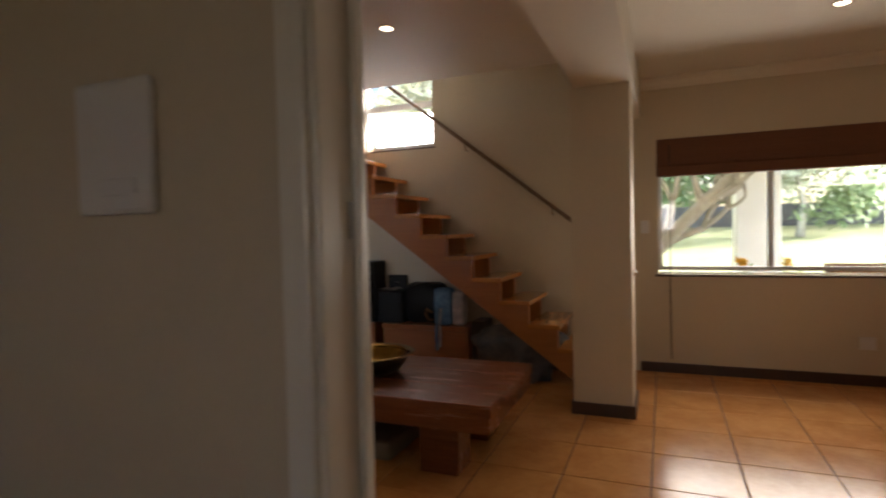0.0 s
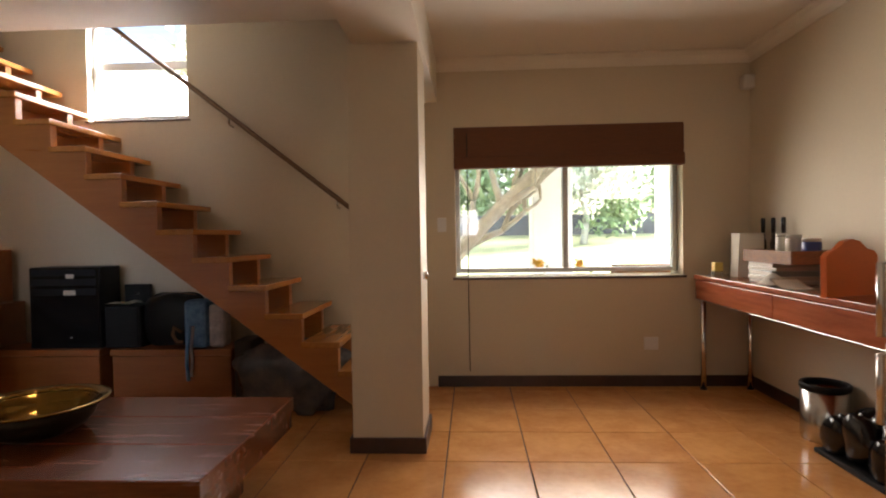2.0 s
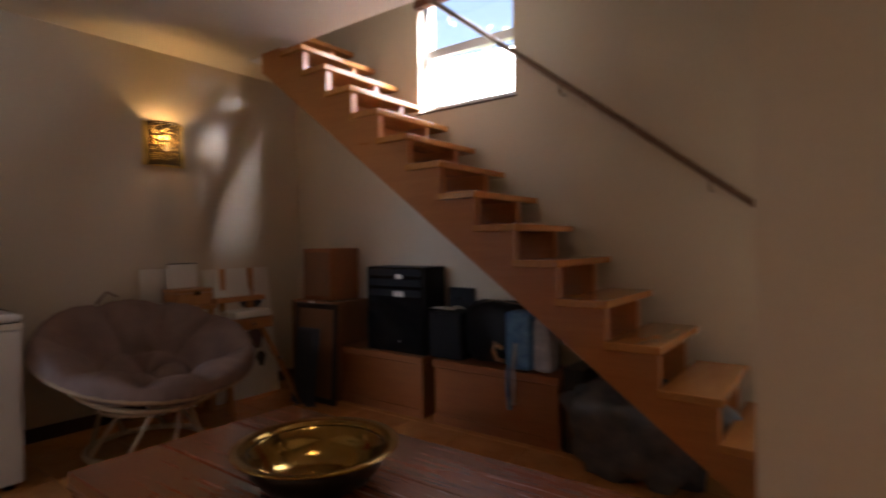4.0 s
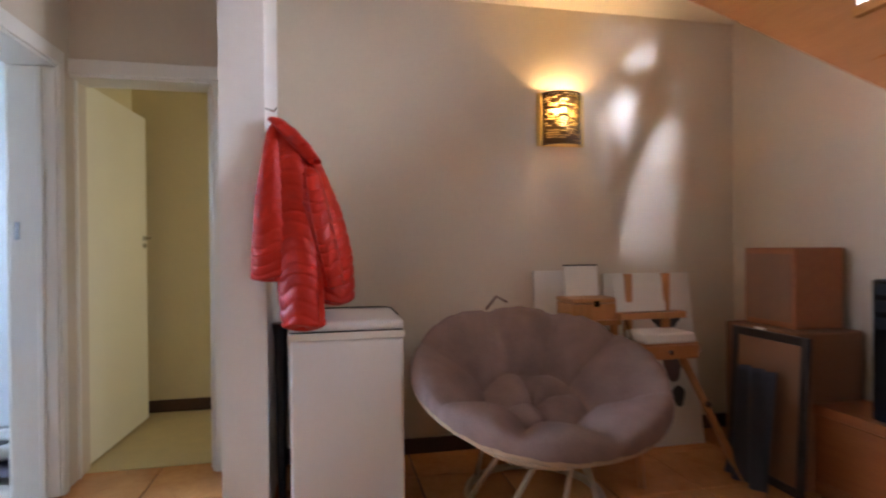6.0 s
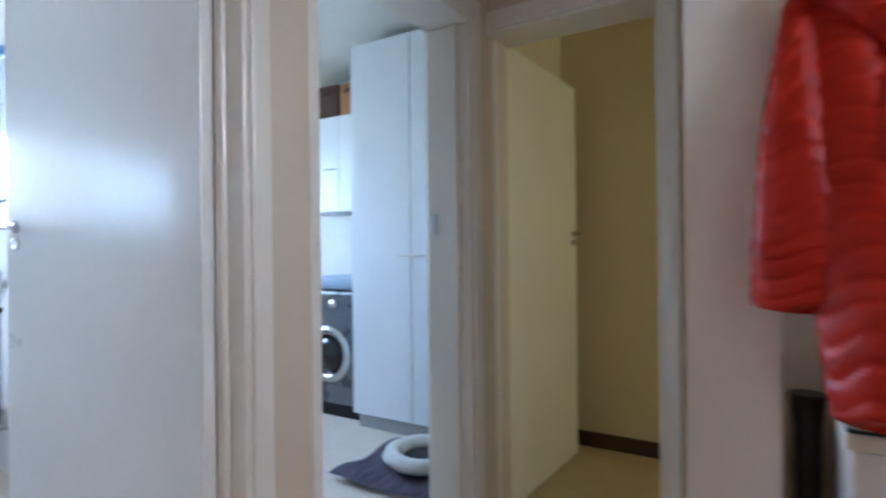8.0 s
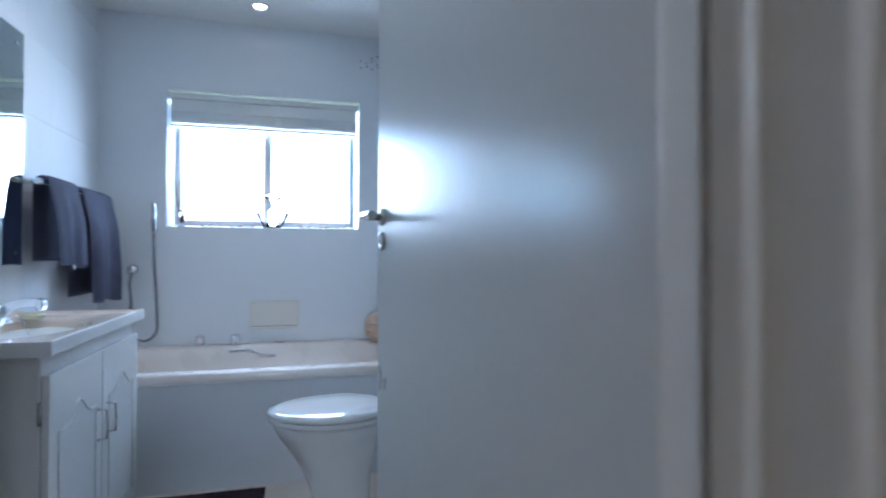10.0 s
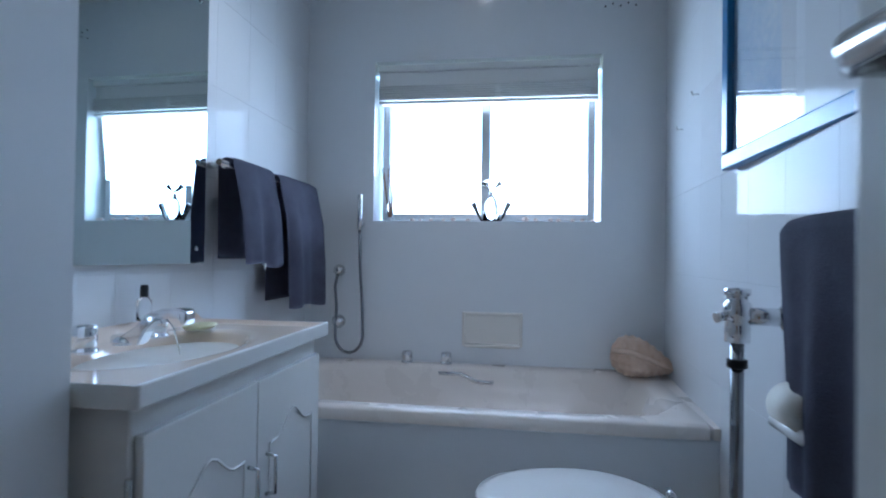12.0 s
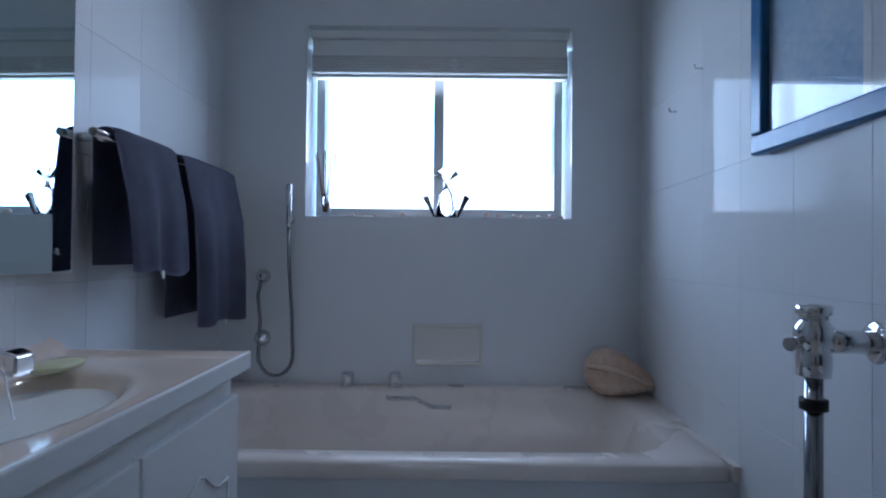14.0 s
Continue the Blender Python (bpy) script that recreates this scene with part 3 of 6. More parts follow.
# ---- chests and what stands on them ----
def chest(x0, x1, y0, label):
    e = thing("wooden_chest", ((x0 + x1) / 2, y0, 0), label, "chest", "chests under the stairs")
    w = (x1 - x0) / 2
    part("body", box(-w, 0, 0, w, 0.28, 0.355, 0.006), M_CHEST, e)
    part("lid", box(-w - 0.01, -0.012, 0.358, w + 0.01, 0.288, 0.405, 0.006), M_CHEST, e)
    part("plinth", box(-w - 0.006, -0.01, 0.0, w + 0.006, -0.001, 0.06, 0.003), M_CHEST, e)
    return e


chest(-2.53, -1.67, 5.81, "orange pine storage chest against the stair wall")
chest(-3.40, -2.63, 5.81, "orange pine storage chest against the stair wall")
struct_gap = thing("dark_panel", (-1.585, 5.81, 0), "dark board leaning beside the pine chest", "board")
part("board", box(-0.06, 0, 0, 0.06, 0.25, 0.46, 0.004), M_DARKWOOD, struct_gap)


def tower(x0, x1, y, z, h, label):
    e = thing("computer_tower", ((x0 + x1) / 2, y, z), label, "computer")
    w = (x1 - x0) / 2
    part("case", box(-w, 0.012, 0, w, 0.24, h, 0.006), M_BLACK, e)
    part("front_panel", box(-w + 0.004, 0, 0.004, w - 0.004, 0.011, h - 0.004, 0.004), M_BLACKG, e)
    for i, dz in enumerate((0.06, 0.13, 0.20)):
        part("drive_bay", box(-w + 0.02, -0.004, h - dz, w - 0.02, -0.0005, h - dz + 0.045, 0.002), M_BLACK, e)
    part("label_sticker", box(0.0, -0.006, h - 0.20, 0.09, -0.0045, h - 0.165), M_LABEL, e)
    part("label_sticker", box(0.02, -0.006, h - 0.08, 0.08, -0.0045, h - 0.05), M_LABEL, e)
    part("led", lathe([(0, 0), (0.006, 0), (0.006, 0.003), (0, 0.003)], 12), M_LABEL, e, m=Matrix.Translation((0.05, -0.001, 0.08)) @ Matrix.Rotation(math.pi / 2, 4, "X"))
    return e


tower(-3.15, -2.63, 5.83, 0.406, 0.585, "large black equipment case with paper labels on a chest")
sp = thing("speaker_box", (-2.475, 5.84, 0.406), "matt black loudspeaker on the pine chest", "speaker")
part("cabinet", box(-0.13, 0.01, 0, 0.13, 0.22, 0.30, 0.006), M_BLACK, sp)
part("grille", box(-0.12, -0.002, 0.01, 0.12, 0.009, 0.29, 0.004), M_BLACK, sp)
cl = thing("folded_cloth", (-2.50, 5.92, 0.707), "small folded grey cloth on the loudspeaker", "cloth")
part("cloth", surface(lambda u, v: Vector(((u - .5) * 0.2, (v - .5) * 0.14, 0.008 + 0.01 * math.sin(u * 7) * math.sin(v * 5) + 0.01)), 12, 8, 0.014), M_PAPER, cl)
amp = thing("equipment_case", (-2.50, 6.065, 0.406), "small black case standing behind the loudspeaker", "case")
part("case", box(-0.10, 0, 0, 0.10, 0.036, 0.44, 0.006), M_BLACK, amp)
part("latch", box(-0.02, -0.004, 0.36, 0.02, -0.0005, 0.38, 0.001), M_DULL, amp)
bag = thing("black_bag", (-2.14, 5.85, 0.406), "slumped black fabric holdall on the chest", "bag")
part("body", surface(lambda u, v: Vector((0.25 * math.cos(u * 2 * math.pi) * math.sin(v * math.pi) ** 0.4, 0.11 + 0.11 * math.sin(u * 2 * math.pi) * math.sin(v * math.pi) ** 0.5,
     0.19 - 0.19 * math.cos(v * math.pi) + 0.012 * math.sin(u * 19) * math.sin(v * 9))), 32, 14), M_BLACK, bag)
part("zip", tube([(-0.16, 0.10, 0.365), (0, 0.105, 0.385), (0.16, 0.10, 0.365)], 0.006, 6), M_STEEL, bag)

# ---- desk ----
desk = thing("desk", (1.91, 5.23, 0), "long cherry veneer desk on chrome legs against the wall", "desk")
DZ = 0.852
part("desktop", box(-0.21, -1.24, 0.818, 0.218, 1.06, DZ, 0.004), M_DESK, desk)
for y0, y1 in ((0.008, 1.05), (-1.22, 0.002)):
    part("drawer_front", box(-0.203, y0, 0.675, -0.183, y1, 0.814, 0.003), M_DESK, desk)
part("carcass", box(-0.180, -1.22, 0.68, 0.212, 1.05, 0.817, 0.002), M_DESK, desk)
part("chrome_strip", box(-0.2035, -1.22, 0.667, -0.187, 1.05, 0.6735, 0.001), M_CHROME, desk)
for y in (0.99, -1.16):
    for x in (-0.17, 0.17):
        lg = part("leg", tube([(x, y, 0.0), (x, y, 0.675)], 0.02, 14), M_CHROME, desk)
        part("foot_cap", lathe([(0, 0), (0.024, 0), (0.024, 0.012), (0.02, 0.018), (0, 0.018)], 16), M_BLACK, lg, m=Matrix.Translation((x, y, 0.0)))
cable = thing("power_cable", (1.745, 6.245, 0), "black cable hanging beside the desk leg", "cable")
part("cord", tube([(0, 0, 0.66), (-0.012, 0, 0.52), (0.004, 0, 0.42), (-0.004, 0, 0.33), (0.0, 0, 0.25)], 0.005, 6), M_BLACK, cable)
part("plug", box(-0.014, -0.012, 0.21, 0.014, 0.012, 0.27, 0.004), M_BLACK, cable)

# ---- refrigerator ----
fr = thing("refrigerator", (1.76, 3.6, 0), "tall brushed steel refrigerator with bar handles", "refrigerator")
part("cabinet", box(-0.33, -0.36, 0.02, 0.35, 0.36, 1.93, 0.01), M_STEEL, fr)
for z0, z1 in ((0.04, 0.795), (0.805, 1.92)):
    d = part("door", box(-0.385, -0.36, z0, -0.334, 0.36, z1, 0.012), M_STEEL, fr)
for z0, z1 in ((0.55, 0.77), (0.83, 1.06)):
    part("handle", tube([(-0.38, 0.30, z0), (-0.44, 0.30, z0), (-0.44, 0.30, z1), (-0.38, 0.30, z1)], 0.012, 8), M_CHROME, fr)

# ---- lamp on the wall ----
sconce = thing("wall_lamp", (FX, 4.956, 1.717), "pierced bronze half-round wall lamp glowing amber", "lamp")
part("back_plate", box(0.0, -0.145, 0.0, 0.012, 0.145, 0.305, 0.003), mat("gilt_plate", (0.62, 0.44, 0.14), 0.4, 0.3, var=0.1), sconce)


def sconce_shade():
    """Half-round sheet pierced by many fine slanting slits."""
    bm = bmesh.new()
    rnd = random.Random(4)
    rows, cols = 24, 48

    def at(q, z):
        b = -math.pi / 2 + math.pi * q / cols
        return bm.verts.new((0.014 + 0.092 * math.cos(b), 0.118 * math.sin(b), z - 0.012 * math.sin(b) * math.sin(math.pi * z / 0.302)))
    for i in range(rows):
        for z0, z1, open_row in ((i, i + 0.78, False), (i + 0.78, i + 1, True)):
            z0, z1 = 0.302 * z0 / rows, 0.302 * z1 / rows
            j = 0
            while j < cols:
                w = min(cols - j, rnd.randint(3, 8))
                if not (open_row and rnd.random() < 0.6 and 0 < i < rows - 1 and 2 < j < cols - 5):
                    for q in range(j, j + w):
                        bm.faces.new((at(q, z0), at(q + 1, z0), at(q + 1, z1), at(q, z1)))
                j += w
    bmesh.ops.remove_doubles(bm, verts=list(bm.verts), dist=1e-4)
    bmesh.ops.solidify(bm, geom=list(bm.faces), thickness=0.0015)
    return bm


part("shade", sconce_shade(), M_SHADE, sconce)
part("bulb", lathe([(0.0, 0.10), (0.016, 0.105), (0.024, 0.15), (0.016, 0.185), (0.0, 0.19)], 20), M_BULB, sconce, m=Matrix.Translation((0.05, 0.0, 0.0)))
lamp = new("wall_lamp_light", bpy.data.lights.new("wall_lamp_light", "POINT"))
lamp.data.energy, lamp.data.color, lamp.data.shadow_soft_size = 1.7, (1.0, 0.62, 0.22), 0.02
lamp.location = (FX + 0.05, 4.956, 1.94)

# ---- white appliance, coat, chair ----
fz = thing("chest_freezer", (-3.80, 3.70, 0), "white enamel bin-shaped freezer with a lid", "freezer")
part("body", box(-0.24, -0.23, 0.03, 0.24, 0.23, 0.765, 0.012), M_WHITEMET, fz)
part("collar", box(-0.245, -0.235, 0.766, 0.245, 0.235, 0.796, 0.004), M_PAPER, fz, "cream plastic collar")
part("lid", box(-0.243, -0.232, 0.800, 0.243, 0.232, 0.84, 0.015), M_WHITEMET, fz)
part("lid_piping", tube([(-0.235, -0.225, 0.842), (-0.24, 0.0, 0.844), (-0.235, 0.19, 0.843), (-0.20, 0.226, 0.840), (0.05, 0.230, 0.836)], 0.004, 6), M_BLACK, fz)
part("seal", box(-0.238, -0.228, 0.796, 0.238, 0.228, 0.80), M_BLACK, fz, "dark rubber lid seal")
for x in (-0.2, 0.16):
    for y in (-0.2, 0.16):
        part("foot", box(x, y, 0, x + 0.04, y + 0.04, 0.03), M_BLACK, fz)


# ---- bathroom: bath, toilet, vanity ----
bath = thing("bathtub", (-2.605, -0.41, BF), "white built-in bathtub with a glazed panel", "bathtub")
bx, by = 0.843, 0.423
part("front_panel", box(-bx - 0.028, by - 0.03, 0, bx, by - 0.012, 0.475, 0.003), M_BATHTILE, bath)


def tub():
    bm = bmesh.new()
    n = 64

    def ring(hx, hy, z, p, oy=0.0):
        out = []
        for k in range(n):
            a = 2 * math.pi * k / n
            c, s = math.cos(a), math.sin(a)
            r = (abs(c) ** p + abs(s) ** p) ** (-1 / p)
            out.append(bm.verts.new((hx * r * c, hy * r * s + oy, z)))
        return out
    rings = [ring(bx, by, 0.478, 40), ring(bx, by, 0.512, 40), ring(bx - 0.006, by - 0.006, 0.52, 40),
             ring(bx - 0.075, by - 0.075, 0.518, 7, -0.01), ring(bx - 0.095, by - 0.09, 0.505, 6, -0.01),
             ring(bx - 0.13, by - 0.11, 0.40, 5, -0.01), ring(bx - 0.19, by - 0.15, 0.16, 4, -0.01), ring(bx - 0.28, by - 0.22, 0.11, 3.5, -0.01)]
    for a, b in zip(rings, rings[1:]):
        for k in range(n):
            bm.faces.new((a[k], a[(k + 1) % n], b[(k + 1) % n], b[k])).smooth = True
    bm.faces.new(rings[-1])
    bmesh.ops.recalc_face_normals(bm, faces=list(bm.faces))
    return bm


part("tub", tub(), M_TUB, bath)
fill = bmesh.new()
merge(fill, prism([(-0.84, 0.480), (-0.900, 0.480), (-0.900, 0.517), (-0.84, 0.517)], -0.42, 0.42))
part("rim_filler", fill, M_TUB, bath)
w3 = sash_window("window_3", BY - 0.15, -3.205, -2.13, 1.31, 2.05, "aluminium sliding bathroom window", [-2.665])
part("window_sill", box(-3.22, BY - 0.215, 1.288, -2.115, BY - 0.002, 1.3), M_BATHTILE, w3)


def oval(hx, hy, z, n=36, cx=0.0):
    return [((hx if math.cos(a) > 0 else hx * 0.8) * math.cos(a) + cx, hy * math.sin(a), z) for a in (2 * math.pi * k / n for k in range(n))]


def loft(rings, close_top=True, close_bottom=True):
    bm = bmesh.new()
    vr = [[bm.verts.new(p) for p in r] for r in rings]
    n = len(vr[0])
    for a, b in zip(vr, vr[1:]):
        for k in range(n):
            bm.faces.new((a[k], a[(k + 1) % n], b[(k + 1) % n], b[k])).smooth = True
    if close_bottom:
        bm.faces.new(vr[0][::-1])
    if close_top:
        bm.faces.new(vr[-1])
    bmesh.ops.recalc_face_normals(bm, faces=list(bm.faces))
    return bm


wc = thing("toilet", (-3.005, 0.41, BF), "white ceramic toilet with the lid down", "toilet")
wc.scale = (1.0, 1.0, 1.07)
part("bowl", loft([oval(0.135, 0.105, 0.0, cx=-0.03), oval(0.13, 0.10, 0.03, cx=-0.03), oval(0.125, 0.095, 0.10, cx=-0.03), oval(0.145, 0.11, 0.18, cx=-0.02), oval(0.185, 0.135, 0.26, cx=-0.012),
                   oval(0.225, 0.16, 0.33), oval(0.245, 0.176, 0.368), oval(0.238, 0.17, 0.375)]), M_CERAMIC, wc)
part("seat", loft([oval(0.250, 0.180, 0.379), oval(0.260, 0.186, 0.384), oval(0.260, 0.186, 0.394), oval(0.254, 0.182, 0.399)]), M_CERAMIC, wc)
part("lid", loft([oval(0.258, 0.184, 0.402), oval(0.266, 0.19, 0.408), oval(0.262, 0.187, 0.418), oval(0.235, 0.165, 0.424), oval(0.1, 0.07, 0.426)]), M_CERAMIC, wc)
for y in (-0.07, 0.07):
    part("lid_hinge", tube([(-0.225, y - 0.02, 0.41), (-0.225, y + 0.02, 0.41)], 0.012, 10), M_CHROME, wc)
part("hinge_bar", tube([(-0.225, -0.11, 0.40), (-0.225, 0.11, 0.40)], 0.009, 8), M_CHROME, wc)
for y in (-0.09, 0.09):
    part("floor_bolt", lathe([(0, 0), (0.012, 0), (0.012, 0.008), (0.006, 0.016), (0, 0.016)], 12), M_CHROME, wc, m=Matrix.Translation((-0.02, y, 0.03)))
part("outlet", tube([(-0.15, 0, 0.30), (-0.28, 0, 0.29), (-0.44, 0, 0.29)], 0.05, 16), M_CERAMIC, wc)

van = thing("vanity_unit", (-1.76, 0.545, BF), "white vanity unit with a moulded basin top", "vanity")
part("carcass", box(-0.445, -0.395, 0.0, -0.002, 0.42, 0.780, 0.004), M_VANITY, van)
part("kickboard", box(-0.40, -0.40, 0.0, -0.39, 0.40, 0.06), M_VANITY, van)


def basin_top():
    """Moulded top with a sunken oval bowl and a raised back lip."""
    def f(u, v):
        x, y = -0.472 + 0.468 * u, -0.415 + 0.86 * v
        r = math.hypot((x + 0.225) / 0.165, (y - 0.02) / 0.26)
        z = 0.809 - 0.115 * max(0.0, 1 - r ** 2.6) - 0.006 * max(0, 1 - abs(r - 1) * 6)
        lip = 0.012 * max(0.0, 1 - min(u * 0.47, v * 0.9, (1 - v) * 0.9) / 0.02)
        back = 0.03 * max(0.0, 1 - (1 - u) / 0.09) ** 0.7
        return Vector((x, y, z + lip + back))
    return surface(f, 60, 80)


vt = part("basin_top", basin_top(), M_BASIN, van)
part("top_edge", box(-0.478, -0.418, 0.781, -0.002, -0.4145, 0.821, 0.001), M_VANITY, van)
part("top_edge", box(-0.478, 0.4445, 0.781, -0.002, 0.448, 0.821, 0.001), M_VANITY, van)
part("top_edge", box(-0.482, -0.418, 0.781, -0.4715, 0.448, 0.823, 0.004), M_VANITY, van)
part("drain", lathe([(0.0, 0), (0.022, 0), (0.025, 0.003), (0.018, 0.006), (0, 0.005)], 20), M_CHROME, van, m=Matrix.Translation((-0.225, 0.02, 0.698)))
for y0, y1 in ((-0.388, 0.008), (0.014, 0.412)):
    d = part("door", box(-0.465, y0, 0.075, -0.447, y1, 0.728, 0.003), M_VANITY, van)
    a, b = y0 + 0.06, y1 - 0.06
    pts = [(-0.4665, a, 0.13), (-0.4665, a, 0.56)]
    for k in range(13):
        q = k / 12
        pts.append((-0.4665, a + (b - a) * q, 0.56 + 0.055 * math.sin(math.pi * q) ** 2 - 0.018 * math.sin(2 * math.pi * q) ** 2))
    pts += [(-0.4665, b, 0.13), (-0.4665, a, 0.13)]
    part("moulding", tube(pts, 0.0032, 6), M_VANITY, d)
    hy = -0.035 if y0 < 0 else 0.055
    part("handle", tube([(-0.465, hy, 0.44), (-0.490, hy, 0.445), (-0.493, hy + 0.006, 0.49), (-0.490, hy, 0.535), (-0.465, hy, 0.54)], 0.005, 8), M_STEEL, d)
part("hinge", tube([(-0.448, 0.424, 0.60), (-0.448, 0.424, 0.66)], 0.006, 8), M_STEEL, van)


def tap_knob(e, x, y, z, h=0.055, r=0.024):
    part("tap_knob", lathe([(0, 0), (r * 1.15, 0), (r * 1.15, 0.006), (r * 0.9, 0.012), (r, 0.016), (r, h), (r * 0.86, h + 0.006), (0, h + 0.006)], 24), M_CHROME, e,
         m=Matrix.Translation((x, y, z)))


tap = thing("basin_tap", (-1.905, 0.60, 0.905), "chrome basin mixer with two round knobs", "tap")
part("base", lathe([(0, 0), (0.03, 0), (0.03, 0.008), (0.022, 0.018), (0, 0.02)], 24), M_CHROME, tap)
spout_bm = prism([(0.03, 0.0), (-0.045, 0.0), (-0.062, 0.035), (-0.085, 0.058), (-0.115, 0.066), (-0.150, 0.066), (-0.152, 0.052), (-0.168, 0.052), (-0.170, 0.084),
                  (-0.150, 0.090), (-0.105, 0.089), (-0.065, 0.075), (-0.035, 0.045), (-0.005, 0.026), (0.03, 0.022)], -0.019, 0.019)
bmesh.ops.bevel(spout_bm, geom=[ed for ed in spout_bm.edges if ed.calc_face_angle(0) > 0.8], offset=0.004, segments=2, affect="EDGES")
part("spout", spout_bm, M_CHROME, tap)
tap_knob(tap, 0.0, 0.125, 0.0)
tap_knob(tap, 0.0, -0.115, 0.0)
chain = thing("plug_chain", (-1.93, 0.50, 0.905), "thin steel plug chain hanging into the basin", "chain")
part("chain", tube([(0, 0, 0.06), (-0.03, 0.0, 0.03), (-0.07, 0.03, -0.03), (-0.11, 0.05, -0.085)], 0.0015, 5), M_STEEL, chain)
soap = thing("soap_bar", (-1.93, 0.33, 0.908), "pale yellow green oval soap bar on the basin", "soap")
part("bar", loft([oval(0.035, 0.055, 0.0), oval(0.045, 0.065, 0.008), oval(0.042, 0.06, 0.012), oval(0.02, 0.03, 0.016)]),
     mat("soap", (0.60, 0.57, 0.34), 0.45, var=0.05), soap)
btl = thing("pump_bottle", (-1.80, 0.40, 0.935), "small clear bottle with a black cap behind the tap", "bottle")
part("body", lathe([(0, 0), (0.02, 0), (0.02, 0.055), (0.012, 0.065), (0, 0.065)], 20), M_FROST, btl)
part("cap", lathe([(0, 0.066), (0.011, 0.066), (0.011, 0.095), (0.008, 0.10), (0, 0.10)], 20), M_BLACK, btl)
mir = thing("wall_mirror", (-1.775, 0.992, 1.092), "large frameless wall mirror above the vanity", "mirror", rz=-1.5)
part("glass", box(-0.006, -0.875, 0, -0.0005, 0.0, 0.91, 0.001), M_MIRROR, mir)
part("backing", box(0.0, -0.872, 0.003, 0.004, -0.003, 0.907), M_CARD, mir)
for z in (0.08, 0.80):
    part("spacer", box(0.0045, -0.85, z, 0.030, -0.80, z + 0.04, 0.002), M_VANITY, mir)
for z in (0.05, 0.86):
    for y in (-0.83, -0.12):
        part("clip", lathe([(0, 0), (0.008, 0), (0.008, 0.004), (0, 0.004)], 12), M_DULL, mir, m=Matrix.Translation((-0.006, y, z)) @ Matrix.Rotation(-math.pi / 2, 4, "Y"))


def towel(name, x, y0, y1, top, front, back, label, seed, out=0.0, half=0.040):
    """A thick towel folded over a bar that runs along y; front hangs on the room side."""
    e = thing(name, (x, (y0 + y1) / 2, top), label, "towel")
    w = (y1 - y0) / 2
    rnd = random.Random(seed)
    ph = [rnd.uniform(0, 6) for _ in range(4)]
    sgn = -1 if x > -2.6 else 1
    arc = 0.11

    def f(u, v):
        s = u * (front + back + arc)
        y = -w + 2 * w * v
        edge = 1 - abs(2 * v - 1) ** 6
        wob = 0.012 * math.sin(v * 8 + ph[0]) + 0.006 * math.sin(v * 17 + ph[1])
        if s < front:
            d = front - s
            k = min(1, d * 3)
            return Vector((sgn * (half * (0.75 + 0.25 * edge) + out * min(1, d * 6) + (wob + 0.010) * k), y * (1 - 0.07 * k) + 0.010 * math.sin(d * 7 + ph[2]),
                           -d + 0.010 * math.sin(v * 6 + ph[3]) * k + 0.012 * (1 - edge) * k))
        if s < front + arc:
            a = math.pi * (s - front) / arc
            return Vector((sgn * half * math.cos(a) * (0.75 + 0.25 * edge), y, 0.024 * math.sin(a) - 0.006 * (1 - edge)))
        d = s - front - arc
        return Vector((sgn * (-half * 0.75 + wob * 0.2), y * (1 - 0.04 * min(1, d * 3)), -d))
    part("cloth", surface(f, 56, 34, 0.024), M_TOWEL, e)
    part("tag", box(sgn * (half + out), -w * 0.2, -front - 0.014, sgn * (half + out) + 0.002, -w * 0.2 + 0.012, -front + 0.008), M_PAPER, e, "small white label")
    return e


trail = thing("towel_rail", (-1.845, -0.28, 1.433), "chrome towel rail on the white wall", "rail")
part("bar", tube([(0, 0.39, 0), (0, -0.45, 0)], 0.011, 12), M_CHROME, trail)
for y in (0.32, -0.44):
    part("bracket", tube([(0, y, 0), (0.083, y, 0)], 0.012, 10), M_CHROME, trail)
towel("hanging_towel", -1.845, -0.245, 0.065, 1.438, 0.355, 0.33, "charcoal terry towel folded over the rail", 3, 0.02)
towel("hanging_towel", -1.845, -0.70, -0.29, 1.435, 0.535, 0.50, "long charcoal terry towel folded over the rail", 8, 0.03)
t3 = thing("towel_hook", (BX0, 0.76, 1.19), "chrome towel bar on the tiled wall", "rail")
part("bar", tube([(0.0, -0.19, 0), (0.05, -0.19, 0), (0.05, 0.19, 0), (0.0, 0.19, 0)], 0.009, 10), M_CHROME, t3)
towel("hanging_towel", BX0 + 0.05, 0.605, 0.915, 1.192, 0.50, 0.45, "dark charcoal hand towel on the tiled wall", 5)

shower = thing("hand_shower", (-2.03, BY, 0.79), "chrome hand shower with a hose on the wall", "shower")
part("handset", tube([(-0.03, 0.045, 0.46), (-0.03, 0.045, 0.52), (-0.03, 0.042, 0.635)], 0.011, 12, 0.014), M_CHROME, shower)
part("bracket", tube([(-0.03, 0.0, 0.49), (-0.03, 0.045, 0.49)], 0.013, 12), M_CHROME, shower)
hp = []
for k in range(30):
    a = math.pi * k / 29
    hp.append((0.02 + 0.07 * math.cos(math.pi - a), 0.035, -0.06 - 0.085 * math.sin(a)))
part("hose", tube([(-0.03, 0.045, 0.46), (-0.032, 0.04, 0.3), (-0.045, 0.036, 0.1)] + hp + [(0.085, 0.035, 0.08), (0.095, 0.035, 0.18), (0.083, 0.03, 0.25)], 0.0075, 8), M_DULL, shower)
